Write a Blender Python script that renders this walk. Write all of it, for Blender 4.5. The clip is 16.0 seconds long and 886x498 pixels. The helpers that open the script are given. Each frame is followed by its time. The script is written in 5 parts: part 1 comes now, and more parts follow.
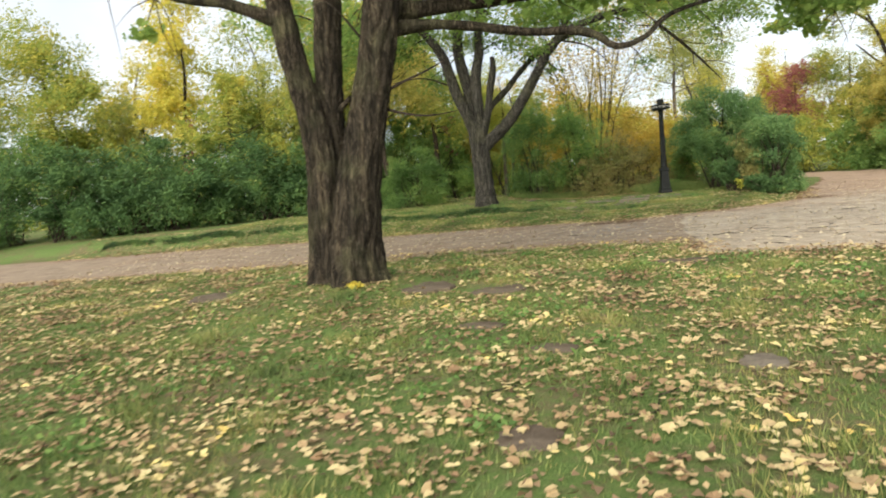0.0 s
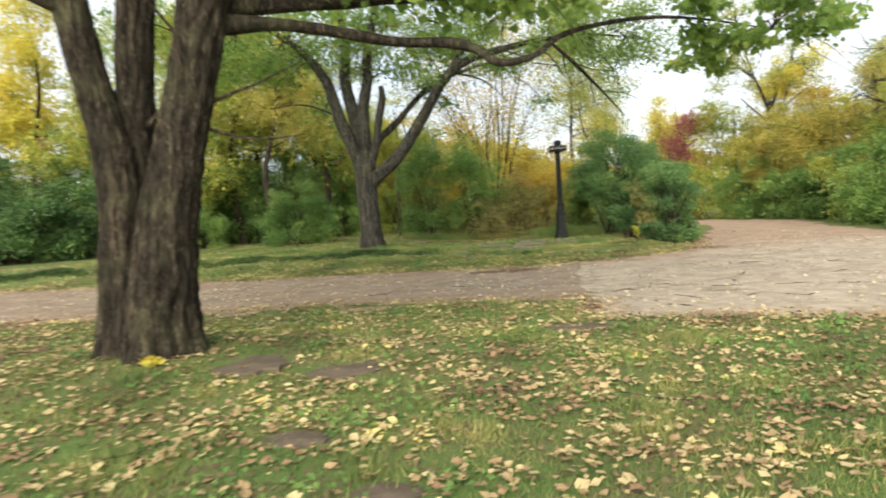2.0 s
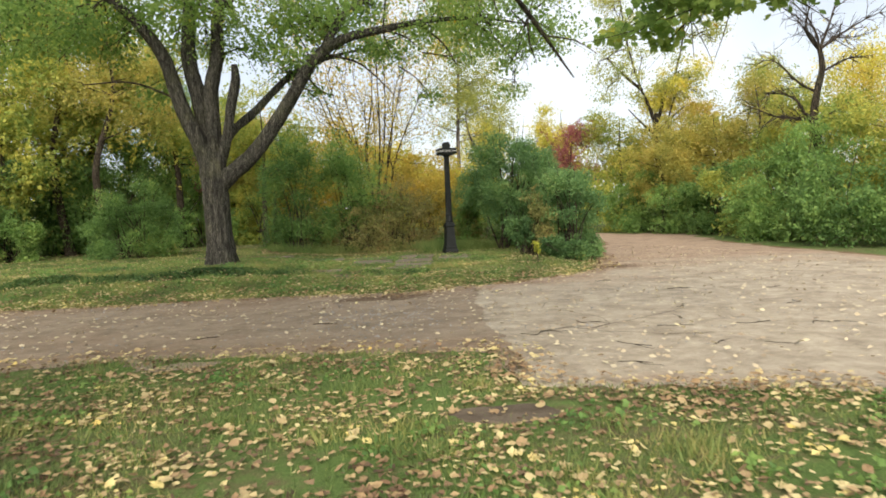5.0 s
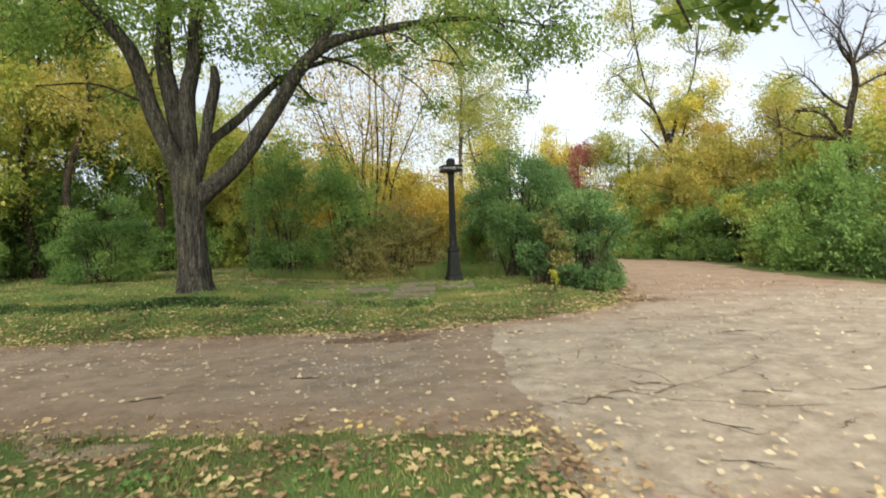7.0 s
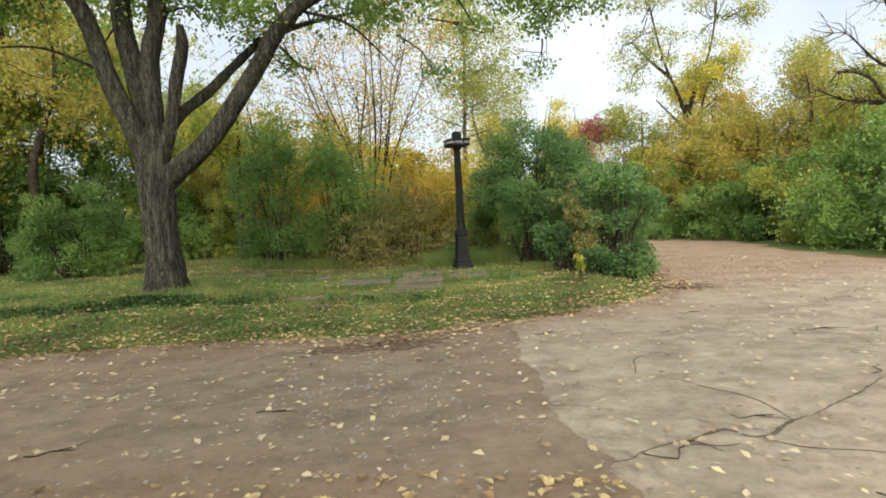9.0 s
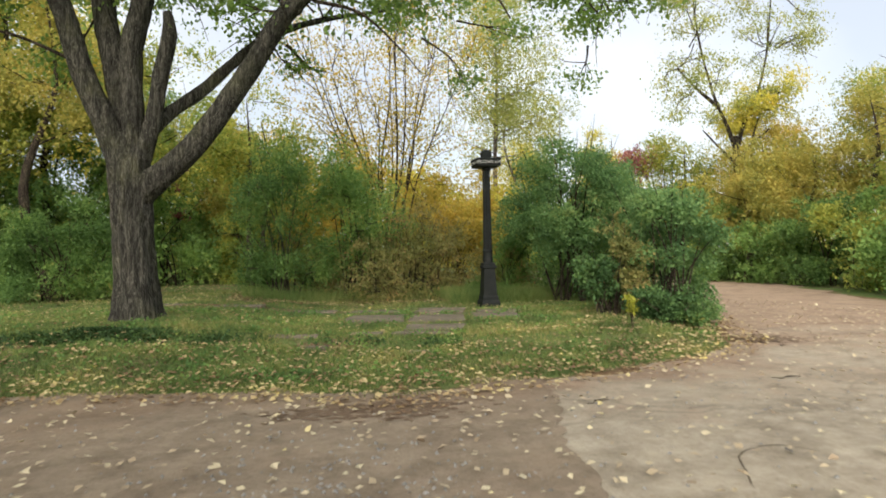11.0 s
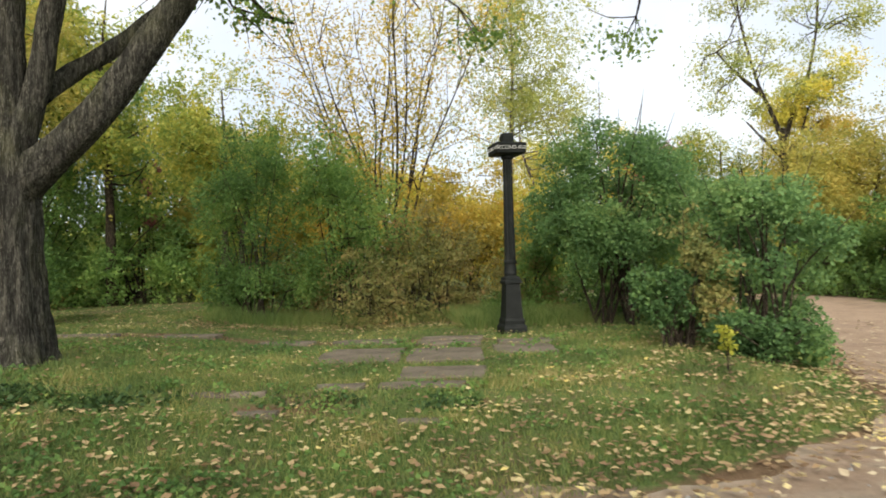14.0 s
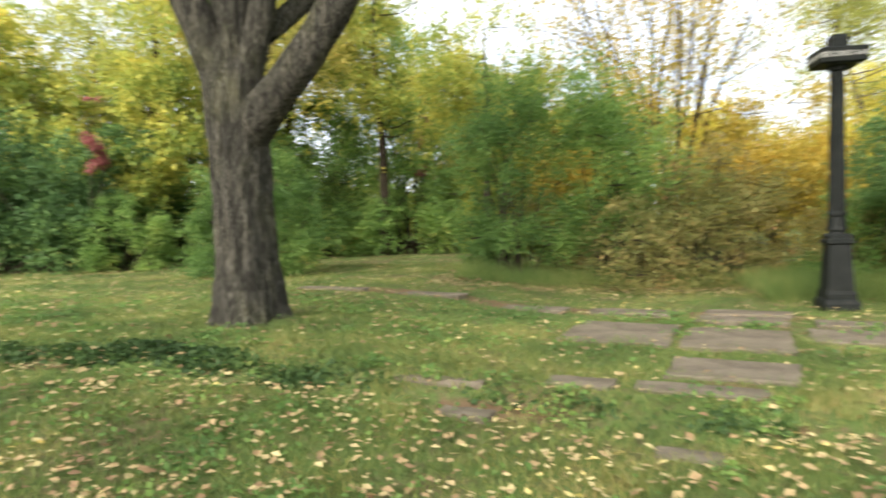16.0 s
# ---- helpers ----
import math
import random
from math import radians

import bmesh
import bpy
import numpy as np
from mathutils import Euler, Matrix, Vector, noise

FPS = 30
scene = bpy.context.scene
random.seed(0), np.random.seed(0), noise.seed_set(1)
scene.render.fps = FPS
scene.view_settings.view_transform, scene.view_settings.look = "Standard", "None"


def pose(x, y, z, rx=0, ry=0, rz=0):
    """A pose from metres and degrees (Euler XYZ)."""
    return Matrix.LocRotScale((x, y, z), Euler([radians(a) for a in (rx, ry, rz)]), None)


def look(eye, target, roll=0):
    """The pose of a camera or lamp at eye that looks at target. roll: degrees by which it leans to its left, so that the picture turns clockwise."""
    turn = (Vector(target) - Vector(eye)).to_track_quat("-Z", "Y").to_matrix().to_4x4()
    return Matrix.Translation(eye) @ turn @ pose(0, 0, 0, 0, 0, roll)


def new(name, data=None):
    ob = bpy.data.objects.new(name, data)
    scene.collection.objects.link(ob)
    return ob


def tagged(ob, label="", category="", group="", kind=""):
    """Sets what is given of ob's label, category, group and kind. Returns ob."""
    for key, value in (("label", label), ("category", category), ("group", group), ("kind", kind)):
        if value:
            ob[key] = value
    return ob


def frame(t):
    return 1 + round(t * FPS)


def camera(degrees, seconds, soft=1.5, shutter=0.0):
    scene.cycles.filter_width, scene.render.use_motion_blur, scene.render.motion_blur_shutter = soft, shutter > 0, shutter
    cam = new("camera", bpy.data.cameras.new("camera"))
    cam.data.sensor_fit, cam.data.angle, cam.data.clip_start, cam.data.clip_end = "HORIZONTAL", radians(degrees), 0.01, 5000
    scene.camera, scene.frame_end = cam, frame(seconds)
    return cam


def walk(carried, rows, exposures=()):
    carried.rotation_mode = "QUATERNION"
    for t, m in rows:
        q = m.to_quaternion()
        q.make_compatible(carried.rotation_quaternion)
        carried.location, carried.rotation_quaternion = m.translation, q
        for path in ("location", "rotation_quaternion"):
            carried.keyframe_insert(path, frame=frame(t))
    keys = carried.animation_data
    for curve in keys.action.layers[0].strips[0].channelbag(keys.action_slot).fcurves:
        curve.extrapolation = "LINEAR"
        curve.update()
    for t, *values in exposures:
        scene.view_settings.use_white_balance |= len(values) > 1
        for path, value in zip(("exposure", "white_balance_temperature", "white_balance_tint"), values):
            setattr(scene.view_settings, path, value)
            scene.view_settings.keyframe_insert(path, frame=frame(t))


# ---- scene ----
cam = camera(67.5, 16.0, soft=1.75, shutter=0.5)
METRES, EYE, TILT, LEAN, TURN = 16.3, 1.5, 0.0, 0.0, 2.9
ROWS = [
    (0.0, 0.0, 0.0, 0.0, -0.56, -5.96, 5.36),
    (0.5, 0.0095, 0.0305, 0.0016, -3.19, -5.33, 6.38),
    (1.0, 0.0178, 0.0591, 0.0016, -5.02, -4.43, 6.39),
    (1.5, 0.0319, 0.0869, 0.0018, -4.7, -3.12, 4.53),
    (2.0, 0.0441, 0.1173, 0.0027, -8.73, -3.51, 3.5),
    (2.5, 0.0548, 0.147, 0.0014, -13.29, -4.38, 3.66),
    (3.0, 0.0632, 0.1782, 0.0022, -13.05, -4.58, 3.14),
    (3.5, 0.069, 0.2122, 0.0036, -15.23, -3.51, 1.84),
    (4.0, 0.0779, 0.2446, 0.0028, -17.77, -3.23, 1.7),
    (6.5, 0.1121, 0.3987, 0.0038, -19.42, -3.09, 2.53),
    (7.0, 0.1211, 0.4274, 0.0058, -19.22, -1.4, 1.83),
    (7.5, 0.128, 0.457, 0.0062, -17.47, 0.21, 2.01),
    (8.0, 0.1368, 0.485, 0.0026, -17.9, -0.26, 2.83),
    (8.5, 0.1452, 0.5137, 0.0043, -19.14, -2.82, 3.09),
    (11.0, 0.1986, 0.6613, -0.0032, -16.68, 0.23, 1.13),
    (11.5, 0.2124, 0.6935, -0.0022, -15.32, 1.88, 1.42),
    (12.0, 0.2252, 0.722, -0.003, -16.21, 1.8, 0.9),
    (12.5, 0.2335, 0.7526, -0.0019, -18.26, -0.21, 0.72),
    (13.0, 0.2392, 0.785, -0.0015, -17.23, -0.81, 0.57),
    (13.5, 0.2475, 0.8167, -0.0002, -17.91, -1.28, 1.11),
    (14.0, 0.2551, 0.8494, -0.0005, -15.81, 1.02, 1.6),
    (14.5, 0.2651, 0.8786, -0.0009, -14.6, 0.43, 0.94),
    (15.0, 0.2737, 0.9064, -0.0001, -10.8, -0.97, 0.53),
    (15.5, 0.281, 0.9319, -0.0003, -3.32, -2.25, 0.56),
    (16.0, 0.2852, 0.9544, 0.0008, 8.09, -2.65, 1.49),
]
walk(cam, [(t, pose(0, 0, EYE, TILT, LEAN, TURN) @ pose(METRES * x, METRES * y, METRES * z, 90 + pitch, roll, yaw)) for t, x, y, z, yaw, pitch, roll in ROWS],
     exposures=[(0.0, 0.53), (1.0, 0.64), (2.5, 0.62), (4.0, 0.46), (6.5, 0.5), (8.0, 0.42), (13.0, 0.46), (14.3, 0.56), (15.0, 0.78), (15.5, 1.14), (16.0, 1.22)])

# ---- light ----
world = bpy.data.worlds.new("overcast")
scene.world = world
world.use_nodes = True
wn, wl = world.node_tree.nodes, world.node_tree.links
wn.clear()
sky = wn.new("ShaderNodeTexSky")
sky.sky_type, sky.sun_disc = "NISHITA", False
sky.sun_elevation, sky.sun_rotation = radians(30), radians(200)
clouds = wn.new("ShaderNodeTexNoise")
clouds.inputs["Scale"].default_value, clouds.inputs["Detail"].default_value = 2.2, 5
cover = wn.new("ShaderNodeValToRGB")
cover.color_ramp.elements[0].position, cover.color_ramp.elements[0].color = 0.4, (0.66, 0.69, 0.74, 1)
cover.color_ramp.elements[1].position, cover.color_ramp.elements[1].color = 0.68, (0.98, 0.97, 0.95, 1)
wl.new(clouds.outputs["Fac"], cover.inputs[0])
bg_sky, bg_cloud, both, wout = wn.new("ShaderNodeBackground"), wn.new("ShaderNodeBackground"), wn.new("ShaderNodeAddShader"), wn.new("ShaderNodeOutputWorld")
bg_sky.inputs[1].default_value, bg_cloud.inputs[1].default_value = 0.035, 0.76
wl.new(sky.outputs[0], bg_sky.inputs[0])
wl.new(cover.outputs[0], bg_cloud.inputs[0])
wl.new(bg_sky.outputs[0], both.inputs[0])
wl.new(bg_cloud.outputs[0], both.inputs[1])
wl.new(both.outputs[0], wout.inputs[0])
sun = new("sun", bpy.data.lights.new("sun", "SUN"))
sun.data.energy, sun.data.angle, sun.data.color = 4.9, radians(60), (1.0, 0.91, 0.795)
sun.matrix_world = look((0, 0, 30), (8, 22, 16.5))


# ---- materials ----
def material(name, rough=0.9, spec=0.2):
    m = bpy.data.materials.new(name)
    m.use_nodes = True
    b = m.node_tree.nodes["Principled BSDF"]
    b.inputs["Roughness"].default_value = rough
    b.inputs["Specular IOR Level"].default_value = spec
    return m, m.node_tree.nodes, m.node_tree.links, b


def ramp(nodes, stops):
    r = nodes.new("ShaderNodeValToRGB")
    e = r.color_ramp.elements
    while len(e) < len(stops):
        e.new(0.5)
    for k, (p, c) in zip(e, stops):
        k.position, k.color = p, (*c, 1)
    return r


def noise_node(nodes, links, scale, detail=4, rough=0.6, vec=None):
    n = nodes.new("ShaderNodeTexNoise")
    n.inputs["Scale"].default_value, n.inputs["Detail"].default_value, n.inputs["Roughness"].default_value = scale, detail, rough
    if vec:
        links.new(vec, n.inputs["Vector"])
    return n


def mixed(nodes, links, fac, a, b, kind="MIX"):
    m = nodes.new("ShaderNodeMix")
    m.data_type, m.blend_type = "RGBA", kind
    for socket, v in ((m.inputs[0], fac), (m.inputs[6], a), (m.inputs[7], b)):
        if isinstance(v, (int, float)):
            socket.default_value = v
        elif isinstance(v, tuple):
            socket.default_value = (*v, 1)
        else:
            links.new(v, socket)
    return m.outputs[2]


def bumped(nodes, links, b, height, strength=0.5, distance=0.02):
    n = nodes.new("ShaderNodeBump")
    n.inputs["Strength"].default_value, n.inputs["Distance"].default_value = strength, distance
    links.new(height, n.inputs["Height"])
    links.new(n.outputs[0], b.inputs["Normal"])


def leaf_material(name, stops, translucent=0.4, rough=0.6):
    """Leaves whose colour differs from leaf to leaf and from clump to clump."""
    m, nodes, links, b = material(name, rough, 0.25)
    geo, info, tc = nodes.new("ShaderNodeNewGeometry"), nodes.new("ShaderNodeObjectInfo"), nodes.new("ShaderNodeTexCoord")
    big = noise_node(nodes, links, 0.9, 2, 0.5, tc.outputs["Object"])
    add, scaled, fr = nodes.new("ShaderNodeMath"), nodes.new("ShaderNodeMath"), nodes.new("ShaderNodeMath")
    links.new(geo.outputs["Random Per Island"], add.inputs[0])
    links.new(info.outputs["Random"], add.inputs[1])
    fr.operation = "FRACT"
    links.new(add.outputs[0], fr.inputs[0])
    scaled.operation = "MULTIPLY_ADD"
    links.new(fr.outputs[0], scaled.inputs[0])
    scaled.inputs[1].default_value = 0.5
    grow = nodes.new("ShaderNodeMath")
    grow.operation = "MULTIPLY_ADD"
    links.new(big.outputs["Fac"], grow.inputs[0])
    grow.inputs[1].default_value, grow.inputs[2].default_value = 1.5, -0.5
    links.new(grow.outputs[0], scaled.inputs[2])
    r = ramp(nodes, stops)
    links.new(scaled.outputs[0], r.inputs[0])
    links.new(r.outputs[0], b.inputs["Base Color"])
    t, mix, out = nodes.new("ShaderNodeBsdfTranslucent"), nodes.new("ShaderNodeMixShader"), nodes["Material Output"]
    links.new(r.outputs[0], t.inputs[0])
    mix.inputs[0].default_value = translucent
    links.new(b.outputs[0], mix.inputs[1])
    links.new(t.outputs[0], mix.inputs[2])
    links.new(mix.outputs[0], out.inputs[0])
    return m


LEAF_GREEN = leaf_material("leaf_green", [(0, (0.099, 0.187, 0.054)), (0.5, (0.203, 0.336, 0.087)), (0.85, (0.336, 0.457, 0.121)), (1, (0.510, 0.495, 0.133))], 0.5)
LEAF_DARK = leaf_material("leaf_dark_green", [(0, (0.066, 0.137, 0.044)), (0.5, (0.144, 0.251, 0.068)), (0.9, (0.258, 0.376, 0.097)), (1, (0.444, 0.353, 0.099))], 0.47)
# ground cover leaves, coloured extra dark to include shade under the bank's edge
LEAF_IVY_SHADED = leaf_material("leaf_ground_cover_shaded", [(0, (0.025, 0.05, 0.018)), (0.5, (0.055, 0.105, 0.034)), (1, (0.14, 0.22, 0.06))], 0.3)
LEAF_BLUE = leaf_material("leaf_bluish_green", [(0, (0.082, 0.166, 0.071)), (0.5, (0.168, 0.294, 0.103)), (0.88, (0.264, 0.396, 0.138)), (1, (0.383, 0.386, 0.123))], 0.52)
LEAF_LIME = leaf_material("leaf_yellow_green", [(0, (0.13, 0.205, 0.05)), (0.35, (0.27, 0.345, 0.075)), (0.7, (0.49, 0.475, 0.10)), (1, (0.66, 0.55, 0.11))], 0.5)
LEAF_YELLOW = leaf_material("leaf_yellow", [(0, (0.28, 0.32, 0.055)), (0.35, (0.53, 0.50, 0.085)), (0.75, (0.74, 0.63, 0.12)), (1, (0.76, 0.52, 0.09))], 0.5)
LEAF_GOLD = leaf_material("leaf_gold", [(0, (0.246, 0.253, 0.055)), (0.4, (0.482, 0.385, 0.077)), (0.8, (0.650, 0.473, 0.088)), (1, (0.627, 0.341, 0.066))], 0.5)
LEAF_BROWN = leaf_material("leaf_brown_olive", [(0, (0.137, 0.172, 0.057)), (0.35, (0.262, 0.265, 0.086)), (0.75, (0.387, 0.310, 0.115)), (1, (0.499, 0.253, 0.115))], 0.45)
LEAF_RED = leaf_material("leaf_red", [(0, (0.20, 0.065, 0.07)), (0.5, (0.34, 0.115, 0.12)), (1, (0.46, 0.22, 0.16))], 0.45)
LEAF_OLIVE = leaf_material("leaf_olive_gold", [(0, (0.19, 0.22, 0.06)), (0.35, (0.36, 0.35, 0.085)), (0.75, (0.52, 0.44, 0.11)), (1, (0.58, 0.41, 0.10))], 0.5)
# dark green leaves again, darkened: shade inside hedges and low shrubs put into the colour
LEAF_SHADED = leaf_material("leaf_shaded_green", [(0, (0.035, 0.08, 0.03)), (0.5, (0.085, 0.165, 0.055)), (0.9, (0.17, 0.28, 0.08)), (1, (0.33, 0.31, 0.08))], 0.4)
LEAF_LITTER = leaf_material("leaf_litter", [(0, (0.06, 0.042, 0.026)), (0.5, (0.155, 0.105, 0.06)), (1, (0.31, 0.22, 0.12))], 0.1, 0.8)
LEAF_CREAM = leaf_material("leaf_cream", [(0, (0.24, 0.17, 0.11)), (0.4, (0.44, 0.36, 0.24)), (0.8, (0.56, 0.49, 0.33)), (1, (0.62, 0.52, 0.24))], 0.12, 0.7)
LEAF_SAPLING = leaf_material("leaf_bright_yellow", [(0, (0.288, 0.344, 0.048)), (0.5, (0.432, 0.443, 0.064)), (1, (0.528, 0.492, 0.096))], 0.5)
LEAF_PALE = leaf_material("leaf_pale_green", [(0, (0.22, 0.28, 0.08)), (0.5, (0.38, 0.41, 0.12)), (1, (0.58, 0.53, 0.13))], 0.5)
LEAF_MAPLE = leaf_material("leaf_maple_green", [(0, (0.115, 0.20, 0.05)), (0.5, (0.22, 0.34, 0.085)), (0.86, (0.36, 0.46, 0.12)), (0.96, (0.57, 0.52, 0.08)), (1, (0.7, 0.45, 0.04))], 0.66)
LEAF_FALLEN = leaf_material("leaf_fallen", [(0, (0.12, 0.072, 0.042)), (0.28, (0.25, 0.16, 0.085)), (0.52, (0.38, 0.285, 0.145)), (0.74, (0.52, 0.44, 0.225)), (0.9, (0.62, 0.50, 0.17)), (1, (0.64, 0.44, 0.12))], 0.12, 0.7)
GRASS = leaf_material("grass_blade", [(0, (0.055, 0.085, 0.028)), (0.35, (0.116, 0.173, 0.051)), (0.65, (0.209, 0.249, 0.070)), (0.86, (0.341, 0.298, 0.109)), (1, (0.440, 0.346, 0.162))], 0.3)
TALL_GRASS = leaf_material("tall_grass_blade", [(0, (0.08, 0.14, 0.04)), (0.5, (0.17, 0.24, 0.065)), (1, (0.36, 0.35, 0.13))], 0.4)


def bark_material(name, dark, light, scale=1.0):
    m, nodes, links, b = material(name, 0.92, 0.15)
    tc, mp = nodes.new("ShaderNodeTexCoord"), nodes.new("ShaderNodeMapping")
    mp.inputs["Scale"].default_value = (14 * scale, 14 * scale, 2.2 * scale)
    links.new(tc.outputs["Object"], mp.inputs[0])
    furrow = noise_node(nodes, links, 1.6, 8, 0.65, mp.outputs[0])
    patch = noise_node(nodes, links, 2.1, 3, 0.5, tc.outputs["Object"])
    fine = noise_node(nodes, links, 90, 3, 0.6, tc.outputs["Object"])
    r = ramp(nodes, [(0.3, tuple(v * 0.45 for v in dark)), (0.46, dark), (0.62, light), (0.8, tuple(v * 1.3 for v in light))])
    links.new(furrow.outputs["Fac"], r.inputs[0])
    moss = ramp(nodes, [(0.5, (0.0, 0.0, 0.0)), (0.68, (0.35, 0.35, 0.35))])
    links.new(patch.outputs["Fac"], moss.inputs[0])
    c = mixed(nodes, links, moss.outputs[0], r.outputs[0], (0.11, 0.115, 0.06))
    mp2 = nodes.new("ShaderNodeMapping")
    mp2.inputs["Scale"].default_value = (36 * scale, 36 * scale, 7 * scale)
    links.new(tc.outputs["Object"], mp2.inputs[0])
    plate = noise_node(nodes, links, 1.2, 6, 0.75, mp2.outputs[0])
    fleck = ramp(nodes, [(0.56, (0, 0, 0)), (0.61, (0.6, 0.6, 0.6))])
    links.new(plate.outputs["Fac"], fleck.inputs[0])
    c = mixed(nodes, links, fleck.outputs[0], c, tuple(min(1.0, v * 2.5) for v in light))
    groove = ramp(nodes, [(0.34, (0.35, 0.33, 0.31)), (0.46, (1, 1, 1))])
    links.new(plate.outputs["Fac"], groove.inputs[0])
    c = mixed(nodes, links, 0.8, c, groove.outputs[0], "MULTIPLY")
    mp3, bend, cell = nodes.new("ShaderNodeMapping"), nodes.new("ShaderNodeVectorMath"), nodes.new("ShaderNodeTexVoronoi")
    mp3.inputs["Scale"].default_value = (15 * scale, 15 * scale, 3.2 * scale)
    links.new(tc.outputs["Object"], mp3.inputs[0])
    bend.operation = "MULTIPLY_ADD"
    wander = noise_node(nodes, links, 6 * scale, 4, 0.6, tc.outputs["Object"])
    links.new(wander.outputs["Color"], bend.inputs[0])
    bend.inputs[1].default_value = (1.6, 1.6, 1.6)
    links.new(mp3.outputs[0], bend.inputs[2])
    cell.feature = "DISTANCE_TO_EDGE"
    links.new(bend.outputs[0], cell.inputs["Vector"])
    rift = ramp(nodes, [(0.0, (0.3, 0.29, 0.28)), (0.04, (0.75, 0.74, 0.73)), (0.1, (1.2, 1.2, 1.2))])
    links.new(cell.outputs["Distance"], rift.inputs[0])
    c = mixed(nodes, links, 0.85, c, rift.outputs[0], "MULTIPLY")
    mp4 = nodes.new("ShaderNodeMapping")
    mp4.inputs["Scale"].default_value = (9 * scale, 9 * scale, 0.9 * scale)
    links.new(tc.outputs["Object"], mp4.inputs[0])
    streak = noise_node(nodes, links, 1.0, 4, 0.55, mp4.outputs[0])
    worn = ramp(nodes, [(0.36, (0.6, 0.59, 0.58)), (0.5, (0.95, 0.94, 0.92)), (0.62, (1.55, 1.5, 1.42))])
    links.new(streak.outputs["Fac"], worn.inputs[0])
    c = mixed(nodes, links, 0.85, c, worn.outputs[0], "MULTIPLY")
    c = mixed(nodes, links, 0.35, c, fine.outputs["Fac"], "OVERLAY")
    links.new(c, b.inputs["Base Color"])
    deep = mixed(nodes, links, 0.45, furrow.outputs["Fac"], plate.outputs["Fac"])
    deep = mixed(nodes, links, 0.5, deep, rift.outputs[0])
    bumped(nodes, links, b, deep, 1.0, 0.07)
    return m


BARK = bark_material("bark_dark_brown", (0.022, 0.018, 0.0125), (0.068, 0.057, 0.04))
BARK_GREY = bark_material("bark_grey_brown", (0.045, 0.043, 0.036), (0.118, 0.114, 0.097), 1.5)
BARK_PALE = bark_material("bark_pale_grey", (0.12, 0.10, 0.085), (0.25, 0.22, 0.185))
BARK_THIN = bark_material("bark_twig", (0.05, 0.04, 0.03), (0.10, 0.08, 0.06), 2)


def ground_material():
    m, nodes, links, b = material("lawn_soil", 1.0, 0.05)
    tc = nodes.new("ShaderNodeTexCoord")
    o = tc.outputs["Object"]
    big, mid, fine = noise_node(nodes, links, 0.7, 4, 0.6, o), noise_node(nodes, links, 7, 5, 0.7, o), noise_node(nodes, links, 70, 4, 0.75, o)
    g = ramp(nodes, [(0.25, (0.052, 0.085, 0.028)), (0.5, (0.11, 0.17, 0.05)), (0.72, (0.19, 0.25, 0.08))])
    links.new(fine.outputs["Fac"], g.inputs[0])
    s = ramp(nodes, [(0.3, (0.10, 0.075, 0.045)), (0.7, (0.22, 0.17, 0.10))])
    links.new(fine.outputs["Fac"], s.inputs[0])
    f = ramp(nodes, [(0.46, (0, 0, 0)), (0.6, (0.9, 0.9, 0.9))])
    both_n = mixed(nodes, links, 0.5, big.outputs["Fac"], mid.outputs["Fac"])
    links.new(both_n, f.inputs[0])
    c = mixed(nodes, links, f.outputs[0], g.outputs[0], s.outputs[0])
    worn = nodes.new("ShaderNodeAttribute")
    worn.attribute_name = "bare"
    rim = ramp(nodes, [(0.38, (0, 0, 0)), (0.62, (1, 1, 1))])
    wear = nodes.new("ShaderNodeMath")
    wear.operation = "MULTIPLY_ADD"
    links.new(mid.outputs["Fac"], wear.inputs[0])
    wear.inputs[1].default_value = 0.7
    links.new(worn.outputs["Fac"], wear.inputs[2])
    shift = nodes.new("ShaderNodeMath")
    shift.operation = "SUBTRACT"
    links.new(wear.outputs[0], shift.inputs[0])
    shift.inputs[1].default_value = 0.35
    links.new(shift.outputs[0], rim.inputs[0])
    earth = ramp(nodes, [(0.3, (0.13, 0.085, 0.05)), (0.7, (0.24, 0.165, 0.10))])
    links.new(fine.outputs["Fac"], earth.inputs[0])
    c = mixed(nodes, links, rim.outputs[0], c, earth.outputs[0])
    links.new(c, b.inputs["Base Color"])
    bumped(nodes, links, b, fine.outputs["Fac"], 0.8, 0.03)
    return m


